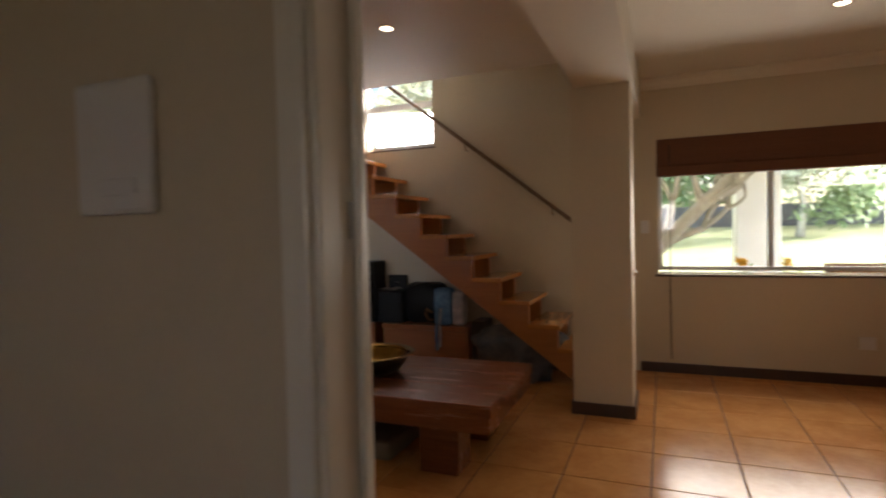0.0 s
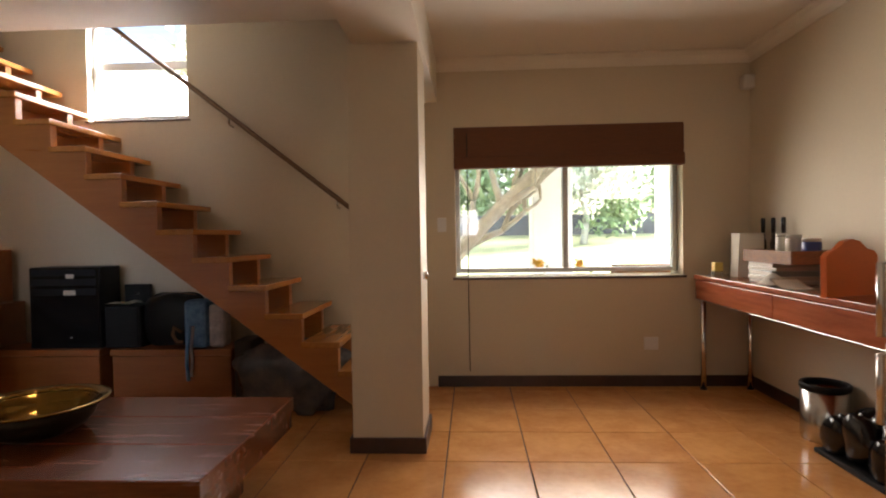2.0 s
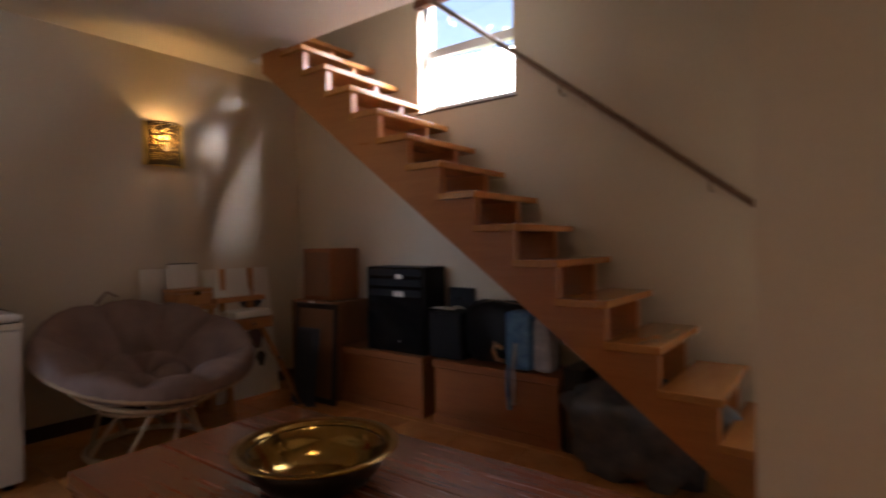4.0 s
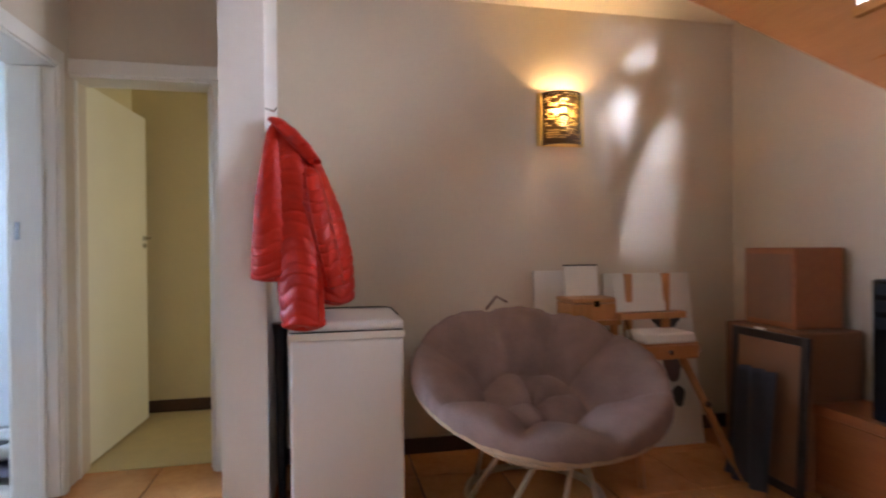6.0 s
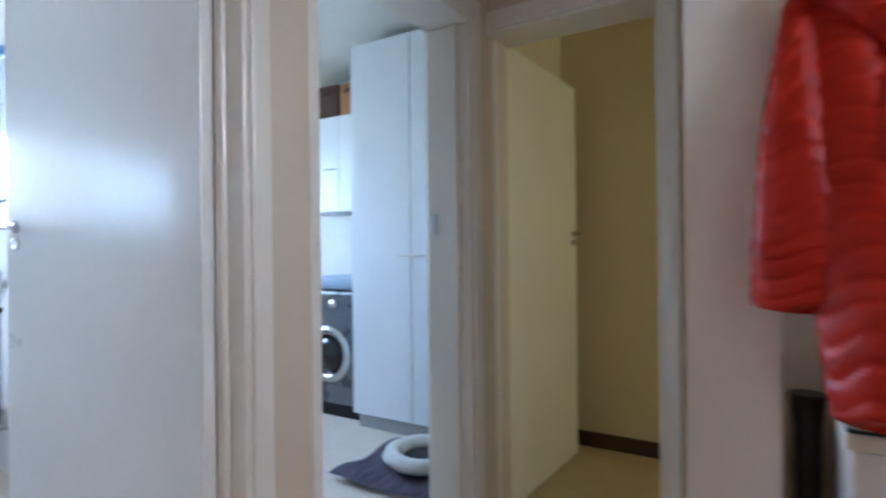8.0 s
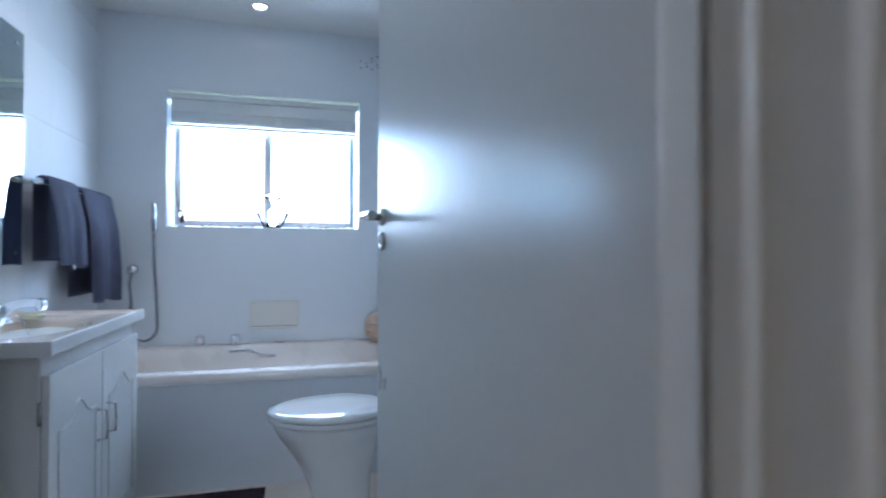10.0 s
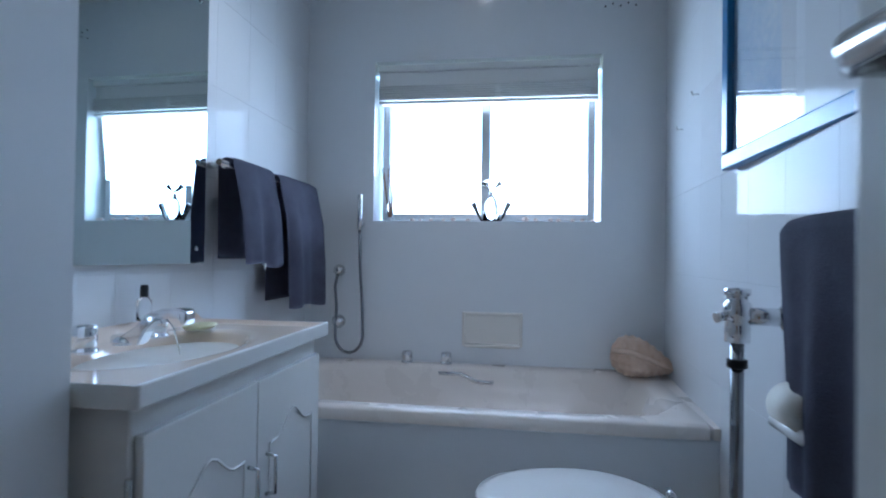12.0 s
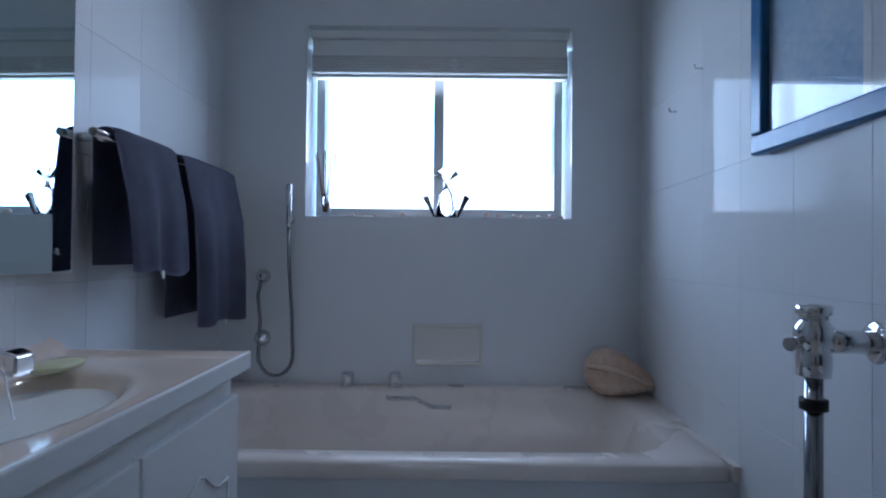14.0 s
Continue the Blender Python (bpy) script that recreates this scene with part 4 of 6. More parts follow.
for dz, r in ((0.26, 0.03), (0.005, 0.034)):
    part("wall_outlet", lathe([(0, 0), (r, 0), (r, 0.008), (r * 0.7, 0.014), (r * 0.55, 0.04), (0, 0.042)], 24), M_CHROME, shower,
         m=Matrix.Translation((0.083, 0, dz)) @ Matrix.Rotation(-math.pi / 2, 4, "X"))
btaps = thing("bath_taps", (-2.405, -0.785, 0.612), "pair of chrome bath taps on the rim", "tap")
tap_knob(btaps, 0.095, 0, 0, 0.05, 0.025)
tap_knob(btaps, -0.095, 0, 0, 0.05, 0.025)
grab = thing("bath_grip", (-2.60, -0.735, 0.54), "small chrome grab handle inside the bathtub", "handle")
part("bar", tube([(0.13, -0.035, 0.035), (0.12, 0.015, 0.04), (0.02, 0.03, 0.045), (-0.05, 0.03, 0.012), (-0.12, 0.015, 0.005), (-0.13, -0.035, 0.005)], 0.009, 10), M_CHROME, grab)
for x, z in ((0.128, 0.036), (-0.128, 0.005)):
    part("flange", lathe([(0, 0), (0.02, 0), (0.016, 0.01), (0, 0.012)], 16), M_CHROME, grab, m=Matrix.Translation((x, -0.035, z)) @ Matrix.Rotation(-math.pi / 2, 4, "X"))
dish = thing("soap_dish", (-2.715, BY, 0.695), "cream ceramic soap dish set into the wall", "soap dish")
M_CREAM = mat("cream_ceramic", (0.77, 0.73, 0.67), 0.12, var=0.03)
for p, q, r, s in ((-0.145, -0.13, 0.0, 0.165), (0.13, 0.145, 0.0, 0.165), (-0.13, 0.13, 0.15, 0.165)):
    part("surround", box(p, 0.0, r, q, 0.012, s, 0.004), M_CREAM, dish)
part("back", box(-0.13, 0.0, 0.01, 0.13, 0.004, 0.15), M_CREAM, dish)
part("tray", box(-0.13, 0.0, 0.0, 0.13, 0.055, 0.014, 0.005), M_CREAM, dish)
shell = thing("sea_shell", (-3.37, -0.70, 0.61), "large ribbed peach sea shell on the bathtub corner", "shell")
M_SHELL = mat("shell", (0.60, 0.40, 0.27), 0.4, var=0.25, scale=14, bump=0.4, color2=(0.78, 0.62, 0.48))


def shell_mesh():
    """Ribbed conch body: blunt knobbed crown at one end, drawn to a point at the other."""
    def f(u, v):
        a, t = 2 * math.pi * v, u
        r = 0.080 * max(0.0, math.sin(math.pi * min(1, t ** 0.62))) ** 0.8 * (1 + 0.08 * math.sin(14 * a) * (1 - t)) + 0.003 + 0.003 * math.sin(t * 60)
        c, s = math.cos(a), math.sin(a)
        mouth = 0.5 * max(0.0, math.cos(a - math.pi + 0.45)) ** 5 * math.sin(math.pi * t)
        r *= 1 - mouth
        return Vector((-0.115 + 0.26 * t, r * c, 0.070 - 0.035 * t ** 2 + r * s * (1.05 if s > 0 else 0.80)))
    bm = surface(f, 44, 56)
    bmesh.ops.remove_doubles(bm, verts=list(bm.verts), dist=1e-4)
    return bm


shell.scale = (1.08, 1.08, 1.12)
TURN = Matrix.Rotation(radians(168), 4, "Z")
part("body", shell_mesh(), M_SHELL, shell, m=TURN)
part("lip", tube([TURN @ Vector(p) for p in ((-0.10, -0.035, 0.10), (-0.04, -0.075, 0.105), (0.03, -0.075, 0.085), (0.09, -0.045, 0.055), (0.15, -0.005, 0.030))], 0.011, 10, 0.005),
     mat("shell_lip", (0.78, 0.60, 0.46), 0.25, var=0.1), shell)

SILLZ = 1.301
dif = thing("reed_diffuser", (-2.185, BY - 0.06, SILLZ), "glass reed diffuser with thin brown reeds on the sill", "diffuser")
part("bottle", lathe([(0, 0), (0.022, 0), (0.024, 0.01), (0.02, 0.06), (0.010, 0.085), (0.010, 0.10), (0, 0.10)], 20), M_FROST, dif)
for k in range(9):
    a = k * 0.7
    part("reed", tube([(0.004 * math.cos(a), 0.004 * math.sin(a), 0.02), (0.045 * math.cos(a), 0.02 * math.sin(a), 0.27 + 0.02 * math.sin(k * 3))], 0.002, 5), M_CARD, dif)
cr = thing("crystal_decanter", (-2.70, BY - 0.06, SILLZ), "cut crystal perfume bottle with dark fan sides on the sill", "ornament")
part("body", loft([[(0.045 * math.cos(a), 0.03 * math.sin(a), 0.0) for a in (math.pi / 4 * k for k in range(8))],
                   [(0.03 * math.cos(a), 0.022 * math.sin(a), 0.10) for a in (math.pi / 4 * k for k in range(8))],
                   [(0.012 * math.cos(a), 0.012 * math.sin(a), 0.13) for a in (math.pi / 4 * k for k in range(8))]]), M_FROST, cr)
for s in (-1, 1):
    part("fan", prism([(s * 0.045, 0.005), (s * 0.05, 0.0), (s * 0.10, 0.085), (s * 0.078, 0.10)], -0.012, 0.012), M_BLACKG, cr, "dark glass fan")
part("neck", lathe([(0, 0.128), (0.011, 0.128), (0.011, 0.150), (0, 0.150)], 12), M_CHROME, cr)
for k in range(5):
    a0, a1 = radians(35 + 22 * k), radians(35 + 22 * (k + 1))
    part("stopper_facet", prism([(0.012 * math.cos(a0), 0.150 + 0.012 * math.sin(a0)), (0.012 * math.cos(a1), 0.150 + 0.012 * math.sin(a1)),
                                 (0.066 * math.cos(a1), 0.150 + 0.062 * math.sin(a1)), (0.066 * math.cos(a0), 0.150 + 0.062 * math.sin(a0))], -0.009, 0.009),
         M_BLACKG if k in (0, 4) else M_FROST, cr)
peb = mat("pebble", (0.50, 0.38, 0.33), 0.5, var=0.25, scale=30)
rnd = random.Random(9)
for k in range(13):
    px = -2.30 - 0.055 * k - (0.24 if k > 5 else 0) + rnd.uniform(-0.012, 0.012)
    r = rnd.uniform(0.010, 0.019)
    tagged(part("sea_pebble", loft([oval(r * .6, r * .5, SILLZ), oval(r * 1.1, r * .9, SILLZ + r * .5), oval(r * .9, r * .8, SILLZ + r), oval(r * .3, r * .3, SILLZ + r * 1.35)]), peb,
                m=Matrix.Translation((px, BY - 0.05 + rnd.uniform(-0.03, 0.03), 0))), "small pinkish shell or pebble on the window sill", "pebble", "shells along the sill")
vent = thing("wall_vent", (-3.30, BY, 2.32), "small cluster of air holes drilled in the glazed wall", "vent")
for k in range(13):
    part("air_hole", lathe([(0, 0), (0.0045, 0), (0.0045, 0.002), (0, 0.002)], 10), M_BLACK, vent,
         m=Matrix.Translation((-0.07 + 0.035 * (k % 5), 0, 0.035 * (k // 5) + 0.012 * (k % 2))) @ Matrix.Rotation(-math.pi / 2, 4, "X"))
blind = thing("pleated_blind", (-2.667, BY - 0.05, 2.09), "white pleated blind drawn up in the bathroom window", "blind")
part("headrail", box(-0.545, -0.02, -0.035, 0.545, 0.025, -0.002, 0.004), M_VANITY, blind)
part("fabric", box(-0.54, -0.004, -0.10, 0.54, 0.008, -0.036, 0.002), M_VANITY, blind)
for k in range(7):
    part("slat", box(-0.54, -0.022, -0.112 - 0.011 * k, 0.54, 0.026, -0.104 - 0.011 * k, 0.003), M_VANITY, blind)
part("bottom_rail", box(-0.54, -0.02, -0.20, 0.54, 0.024, -0.185, 0.004), M_VANITY, blind)

pic = thing("framed_print", (BX0, 0.60, 1.386), "blue framed print under glass on the tiled wall", "picture")
M_BLUE = mat("blue_frame", (0.025, 0.14, 0.32), 0.3, var=0.2, scale=12)
for a in ((0.0, -0.48, 0.0, 0.03, 0.48, 0.045), (0.0, -0.48, 0.675, 0.03, 0.48, 0.72), (0.0, -0.48, 0.047, 0.03, -0.435, 0.673), (0.0, 0.435, 0.047, 0.03, 0.48, 0.673)):
    part("frame", box(*a, 0.005), M_BLUE, pic)
art = mat("print_art", (0.76, 0.77, 0.74), 0.5, var=0.1, scale=2.6, bump=0.0, color2=(0.14, 0.34, 0.60), alpha_noise=0.3)
part("print", box(0.004, -0.434, 0.046, 0.010, 0.434, 0.674), art, pic)
part("glazing", box(0.014, -0.434, 0.046, 0.016, 0.434, 0.674), M_GLASS, pic).visible_shadow = False

fl = thing("flush_valve", (-3.34, 0.463, BF), "chrome flush valve and pipe on the tiled wall", "valve")
part("pipe", tube([(0, 0, 0.30), (0, 0, 0.86)], 0.0145, 14), M_DULL, fl)
part("joint_ring", lathe([(0.0165, 0.790), (0.022, 0.792), (0.022, 0.810), (0.0165, 0.812)], 20, True), M_BLACK, fl)
part("valve_body", lathe([(0, 0.845), (0.026, 0.85), (0.028, 0.88), (0.024, 0.90), (0.031, 0.905), (0.031, 0.935), (0.022, 0.945), (0.022, 0.955), (0.028, 0.958), (0.028, 0.972), (0, 0.975)], 24), M_CHROME, fl)
part("wall_pipe", tube([(0, 0, 0.91), (-0.06, 0.01, 0.91), (-0.108, 0.015, 0.91)], 0.02, 14), M_CHROME, fl)
part("flange", lathe([(0, 0), (0.042, 0), (0.042, 0.008), (0.03, 0.016), (0, 0.018)], 24), M_CHROME, fl, m=Matrix.Translation((-0.11, 0.015, 0.91)) @ Matrix.Rotation(math.pi / 2, 4, "Y"))
part("push_lever", tube([(0.02, 0, 0.91), (0.05, 0.01, 0.905)], 0.009, 10, 0.012), M_CHROME, fl)
roll = thing("toilet_roll_holder", (BX0, 0.68, 0.81), "white ceramic holder with a toilet roll", "holder")
part("arm", tube([(0, -0.085, 0), (0.07, -0.085, 0), (0.10, -0.05, 0), (0.10, 0.05, 0), (0.07, 0.085, 0), (0, 0.085, 0)], 0.014, 10), M_CERAMIC, roll)
part("roll", lathe([(0.02, -0.05), (0.044, -0.05), (0.044, 0.05), (0.02, 0.05)], 28, True), M_PAPER, roll, m=Matrix.Translation((0.075, 0, 0.035)) @ Matrix.Rotation(math.pi / 2, 4, "X"))
for z, y in ((1.62, -0.36), (1.70, -0.18)):
    tagged(part("wall_hook", tube([(BX0, y, z), (BX0 + 0.02, y, z), (BX0 + 0.024, y, z + 0.012)], 0.003, 6), M_STEEL), "tiny steel hook in the tiled wall", "hook", "hooks on the wall")
rug = thing("bath_rug", (-2.46, 0.50, BF), "dark purple pile bath rug on the floor", "rug")
part("pile", surface(lambda u, v: Vector(((u - .5) * 0.52, (v - .5) * 0.86, 0.018 + 0.004 * math.sin(u * 40) * math.sin(v * 61))), 26, 40, 0.016),
     mat("purple_pile", (0.055, 0.035, 0.055), 0.95, var=0.3, scale=20, bump=0.8, fine=160, dist=0.006), rug)

# ---- laundry ----
tall = thing("tall_cupboard", (-4.985, 1.06, 0.0), "tall pale grey two-door cupboard in the laundry", "cupboard")
part("carcass", box(-0.70, 0.0, 0.09, -0.022, 1.12, 2.44, 0.003), M_CUPB, tall)
part("plinth", box(-0.68, 0.01, 0.0, -0.05, 1.11, 0.088), mat("plinth_grey", (0.42, 0.42, 0.42), 0.5), tall)
for y0, y1, hy in ((0.003, 0.46, 0.43), (0.466, 1.115, 0.50)):
    d = part("door", box(-0.02, y0, 0.10, 0.0, y1, 2.43, 0.003), M_CUPB, tall)
    part("handle", tube([(0.0, hy - 0.05, 1.10), (0.028, hy - 0.045, 1.10), (0.028, hy + 0.045, 1.10), (0.0, hy + 0.05, 1.10)], 0.006, 8), M_WHITEMET, d)
wmx = thing("washing_machine", (-5.12, 0.74, 0), "graphite front-loading washing machine", "washing machine")
part("cabinet", box(-0.56, -0.30, 0.02, 0.0, 0.30, 0.85, 0.012), M_GREY, wmx)
part("control_panel", box(0.0005, -0.295, 0.70, 0.012, 0.295, 0.84, 0.004), M_GREY, wmx)
part("dial", lathe([(0, 0), (0.035, 0), (0.03, 0.02), (0, 0.022)], 24), M_CHROME, wmx, m=Matrix.Translation((0.012, 0.05, 0.77)) @ Matrix.Rotation(math.pi / 2, 4, "Y"))
door = part("door_ring", lathe([(0.13, 0), (0.195, 0), (0.20, 0.02), (0.175, 0.04), (0.145, 0.035), (0.13, 0.01)], 40, True), M_STEEL, wmx, m=Matrix.Translation((0.0, 0.0, 0.42)) @ Matrix.Rotation(math.pi / 2, 4, "Y"))
part("door_glass", lathe([(0, 0.0), (0.13, 0.0), (0.13, 0.02), (0.07, 0.045), (0, 0.05)], 32), M_BLACKG, door, m=Matrix.Translation((0.001, 0.0, 0.42)) @ Matrix.Rotation(math.pi / 2, 4, "Y"))
part("kickplate", box(-0.02, -0.295, 0.0, 0.004, 0.295, 0.085, 0.003), M_BLACK, wmx)
fold = thing("folded_laundry", (-5.35, 0.74, 0.851), "folded grey blue laundry on the washing machine", "laundry")
part("cloth", box(-0.15, -0.22, 0, 0.15, 0.2, 0.10, 0.035), mat("blue_grey_cotton", (0.30, 0.36, 0.44), 0.9, scale=8, bump=0.4), fold)
wc2 = thing("wall_cupboard", (-5.72, 0.62, 1.42), "white wall cupboard over the washing machine", "cupboard")
part("carcass", box(0.0, -0.45, 0, 0.33, 0.43, 0.72, 0.003), M_CUPB, wc2)
for y0, y1 in ((-0.447, -0.012), (-0.008, 0.427)):
    d = part("door", box(0.332, y0, 0.005, 0.35, y1, 0.715, 0.003), M_CUPB, wc2)
    part("knob", tube([(0.35, y1 - 0.14, 0.32), (0.378, y1 - 0.12, 0.32), (0.378, y1 - 0.04, 0.32), (0.35, y1 - 0.02, 0.32)], 0.006, 8), M_CHROME, d)
for i, (y, w, h, c, lab) in enumerate(((0.69, 0.19, 0.24, (0.36, 0.16, 0.06), "orange brown woven basket"), (0.45, 0.26, 0.25, (0.07, 0.028, 0.02), "dark brown leather box"),
                                       (0.22, 0.17, 0.19, (0.04, 0.04, 0.05), "black storage box"))):
    e = thing("storage_box", (-5.52, y, 2.141), lab + " on top of the wall cupboard", "box")
    part("body", box(-0.12, -w / 2, 0, 0.12, w / 2, h, 0.02), mat("box_cover", c, 0.7, scale=20, bump=0.4), e)
    part("handle", tube([(0.12, -0.04, h * .7), (0.14, 0, h * .76), (0.12, 0.04, h * .7)], 0.008, 6), M_DARKWOOD, e)
sock2 = thing("wall_socket", (-5.72, 0.88, 1.08), "white double wall socket with a plug", "socket")
part("plate", box(0, -0.06, -0.04, 0.01, 0.06, 0.04, 0.003), M_WHITEMET, sock2)
part("plug", box(0.01, -0.03, -0.02, 0.045, 0.02, 0.02, 0.006), M_BLACK, sock2)
lm = thing("pet_mat", (-4.62, 1.80, 0.001), "striped purple grey cloth mat on the laundry floor", "mat")
M_STRIPE = mat("striped_cloth", (0.055, 0.045, 0.085), 0.9, var=0.4, scale=3, stretch=(2, 14, 2), bump=0.4, color2=(0.30, 0.27, 0.34))
part("cloth", surface(lambda u, v: Vector(((u - .5) * 0.60, (v - .5) * 0.66, 0.03 + 0.018 * math.sin(u * 9) * math.sin(v * 7 + 1))), 24, 24, 0.03), M_STRIPE, lm)
pb = thing("pet_bed", (-4.66, 1.83, 0.05), "small round white fleece pet bed on the mat", "pet bed")
pb.scale = (0.95, 0.95, 0.9)
part("rim", lathe([(0.13, 0.03), (0.16, 0.0), (0.20, 0.0), (0.235, 0.035), (0.22, 0.075), (0.18, 0.085), (0.145, 0.07)], 36, True), mat("fleece", (0.66, 0.65, 0.64), 0.95, var=0.1, scale=30, bump=0.9, fine=150), pb)
part("cushion", lathe([(0, 0), (0.15, 0.0), (0.15, 0.025), (0.08, 0.035), (0, 0.035)], 32), M_BLACK, pb)

# ---- papasan chair ----
pap = thing("papasan_chair", (-3.64, 4.53, 0), "round papasan chair with a tufted taupe cushion on rattan", "chair")
TILT = Matrix.Translation((0, 0, 0.385)) @ Matrix.Rotation(radians(19), 4, "Y")


def cushion(thick, off):
    """Eight puffed outer lobes round a ring of small inner ones, over a shallow dish."""
    def f(u, v):
        a, r = 2 * math.pi * v, u
        aw = a + 0.16 * math.sin(2 * a + 1)
        lobe = abs(math.sin(4 * (aw - 0.3))) ** 0.42
        R = 0.568 * r * (1 - 0.010 * (1 - lobe) * r)
        if r > 0.42:
            q = (r - 0.42) / 0.58
            keep = 0.95 - 0.55 * q
            puff = thick * max(0.0, 4 * q * (1 - q)) ** 0.38 * (1 - keep + keep * lobe)
        else:
            q = r / 0.42
            inner = abs(math.sin(2.0 * (aw - 0.1))) ** 0.5
            puff = 0.6 * thick * max(0.0, math.sin(math.pi * q)) ** 0.55 * (0.35 + 0.65 * inner)
        z = 0.20 * r ** 2.2 + off * (puff + 0.010 * math.sin(a * 5 + r * 9) * r * (1 - r) * 4 + 0.004 * math.sin(a * 31 + 5 * math.sin(r * 9)) * r ** 3)
        return TILT @ Vector((R * math.cos(a), R * math.sin(a), z))
    return f


bm = surface(cushion(0.155, 1.0), 44, 112)
low = surface(cushion(0.05, -0.6), 14, 112)
merge(bm, low)
bmesh.ops.remove_doubles(bm, verts=list(bm.verts), dist=0.004)
bmesh.ops.recalc_face_normals(bm, faces=list(bm.faces))
part("cushion", bm, M_CUSHION, pap)
rimz = 0.21
part("frame_ring", tube([TILT @ Vector((0.55 * math.cos(a), 0.55 * math.sin(a), rimz - 0.02)) for a in (2 * math.pi * k / 48 for k in range(49))], 0.018, 8), M_RATTAN, pap)
part("frame_ring", tube([TILT @ Vector((0.40 * math.cos(a), 0.40 * math.sin(a), 0.04)) for a in (2 * math.pi * k / 48 for k in range(49))], 0.014, 8), M_RATTAN, pap)
for k in range(12):
    a = 2 * math.pi * k / 12
    part("rib", tube([TILT @ Vector((q * math.cos(a), q * math.sin(a), 0.24 * (q / 0.54) ** 2.2 - 0.045)) for q in (0.15, 0.3, 0.42, 0.55)], 0.011, 6), M_RATTAN, pap)
for z, r in ((0.018, 0.30), (0.25, 0.22)):
    part("base_ring", tube([(r * math.cos(a), r * math.sin(a), z) for a in (2 * math.pi * k / 40 for k in range(41))], 0.018, 8), M_RATTAN, pap)
for k in range(8):
    a = 2 * math.pi * k / 8
    part("base_spoke", tube([(0.30 * math.cos(a), 0.30 * math.sin(a), 0.02), (0.22 * math.cos(a + 0.5), 0.22 * math.sin(a + 0.5), 0.25), (0.26 * math.cos(a + 0.7), 0.26 * math.sin(a + 0.7), 0.36)], 0.012, 6), M_RATTAN, pap)
part("cushion_tie", tube([TILT @ Vector((-0.52, -0.10, 0.27)), TILT @ Vector((-0.55, -0.04, 0.33)), TILT @ Vector((-0.54, 0.02, 0.30))], 0.008, 6), M_CUSHION, pap)

# ---- red jacket on its hook ----
coat = thing("red_jacket", (-3.70, 3.41, 1.68), "red quilted puffer jacket hanging from a wall hook", "jacket")


def padded(path, ring, phase, folds=3, crease=0.10):
    """A quilted hanging panel: path rows are (x, y, z, half depth, half width); seams lie ring metres apart."""
    rows = [Vector(r[:3]) for r in path]
    length = sum((b - a).length for a, b in zip(rows, rows[1:]))
    seams = max(3, round(length / ring))

    def f(u, v):
        q = u * (len(path) - 1)
        k = min(int(q), len(path) - 2)
        w = q - k
        w = w * w * (3 - 2 * w) * 0.4 + w * 0.6
        x, y, z, d, h = (a + (b - a) * w for a, b in zip(path[k], path[k + 1]))
        end = min(1.0, u * 12, (1 - u) * 34) ** 0.5
        a = 2 * math.pi * v
        c, s_ = math.cos(a), math.sin(a)
        wobble = 0.04 * noise.noise(Vector((c * 2 + phase, s_ * 2, u * 6)))
        seam_w = u + 0.012 * math.sin(3 * a + phase) + 0.010 * noise.noise(Vector((c * 1.5, s_ * 1.5 + phase, u * 9)))
        puff = 1 - 0.13 * (1 - abs(math.sin(math.pi * seams * seam_w))) ** 2.5
        fold = 1 - crease * (0.5 + 0.5 * math.sin(folds * a + phase + 2.2 * u))
        return Vector((x + d * c * end * puff * (fold + wobble), y + h * s_ * end * (0.5 + 0.5 * puff) * (fold + wobble), z + 0.010 * math.sin(2 * a + phase) * u))
    bm = surface(f, 150, 48)
    bmesh.ops.remove_doubles(bm, verts=list(bm.verts), dist=1e-4)
    bmesh.ops.recalc_face_normals(bm, faces=list(bm.faces))
    return bm


part("front_panel", padded([(0.03, 0.005, -0.01, 0.03, 0.028), (0.055, -0.01, -0.16, 0.045, 0.040), (0.085, -0.015, -0.36, 0.05, 0.062), (0.105, -0.005, -0.55, 0.055, 0.085), (0.115, 0.005, -0.665, 0.05, 0.098)], 0.048, 0.4, 2, 0.16), M_RED, coat)
part("body", padded([(0.02, 0.03, -0.01, 0.035, 0.030), (0.03, 0.065, -0.16, 0.065, 0.07), (0.07, 0.09, -0.40, 0.075, 0.105), (0.13, 0.11, -0.64, 0.075, 0.10), (0.175, 0.122, -0.86, 0.065, 0.090)], 0.048, 2.0, 3, 0.16), M_RED, coat)
part("back_panel", padded([(0.0, 0.05, -0.02, 0.035, 0.028), (-0.02, 0.13, -0.18, 0.07, 0.070), (0.0, 0.185, -0.38, 0.085, 0.095), (0.03, 0.225, -0.58, 0.085, 0.100), (0.05, 0.24, -0.775, 0.075, 0.088)], 0.048, 3.4, 3, 0.14), M_RED, coat)
part("sleeve", padded([(0.055, 0.14, -0.20, 0.04, 0.045), (0.10, 0.165, -0.36, 0.058, 0.058), (0.115, 0.20, -0.54, 0.055, 0.055), (0.105, 0.235, -0.70, 0.048, 0.048)], 0.05, 5.0, 2, 0.10), M_RED, coat)
part("collar", padded([(0.05, -0.005, 0.005, 0.022, 0.030), (0.065, 0.05, -0.045, 0.040, 0.040), (0.07, 0.115, -0.115, 0.042, 0.038), (0.06, 0.165, -0.180, 0.034, 0.032)], 0.06, 1.0, 2, 0.10), M_RED, coat)
hook = thing("coat_hook", (-3.70, 3.372, 1.70), "small steel coat hook on the wall end", "hook")
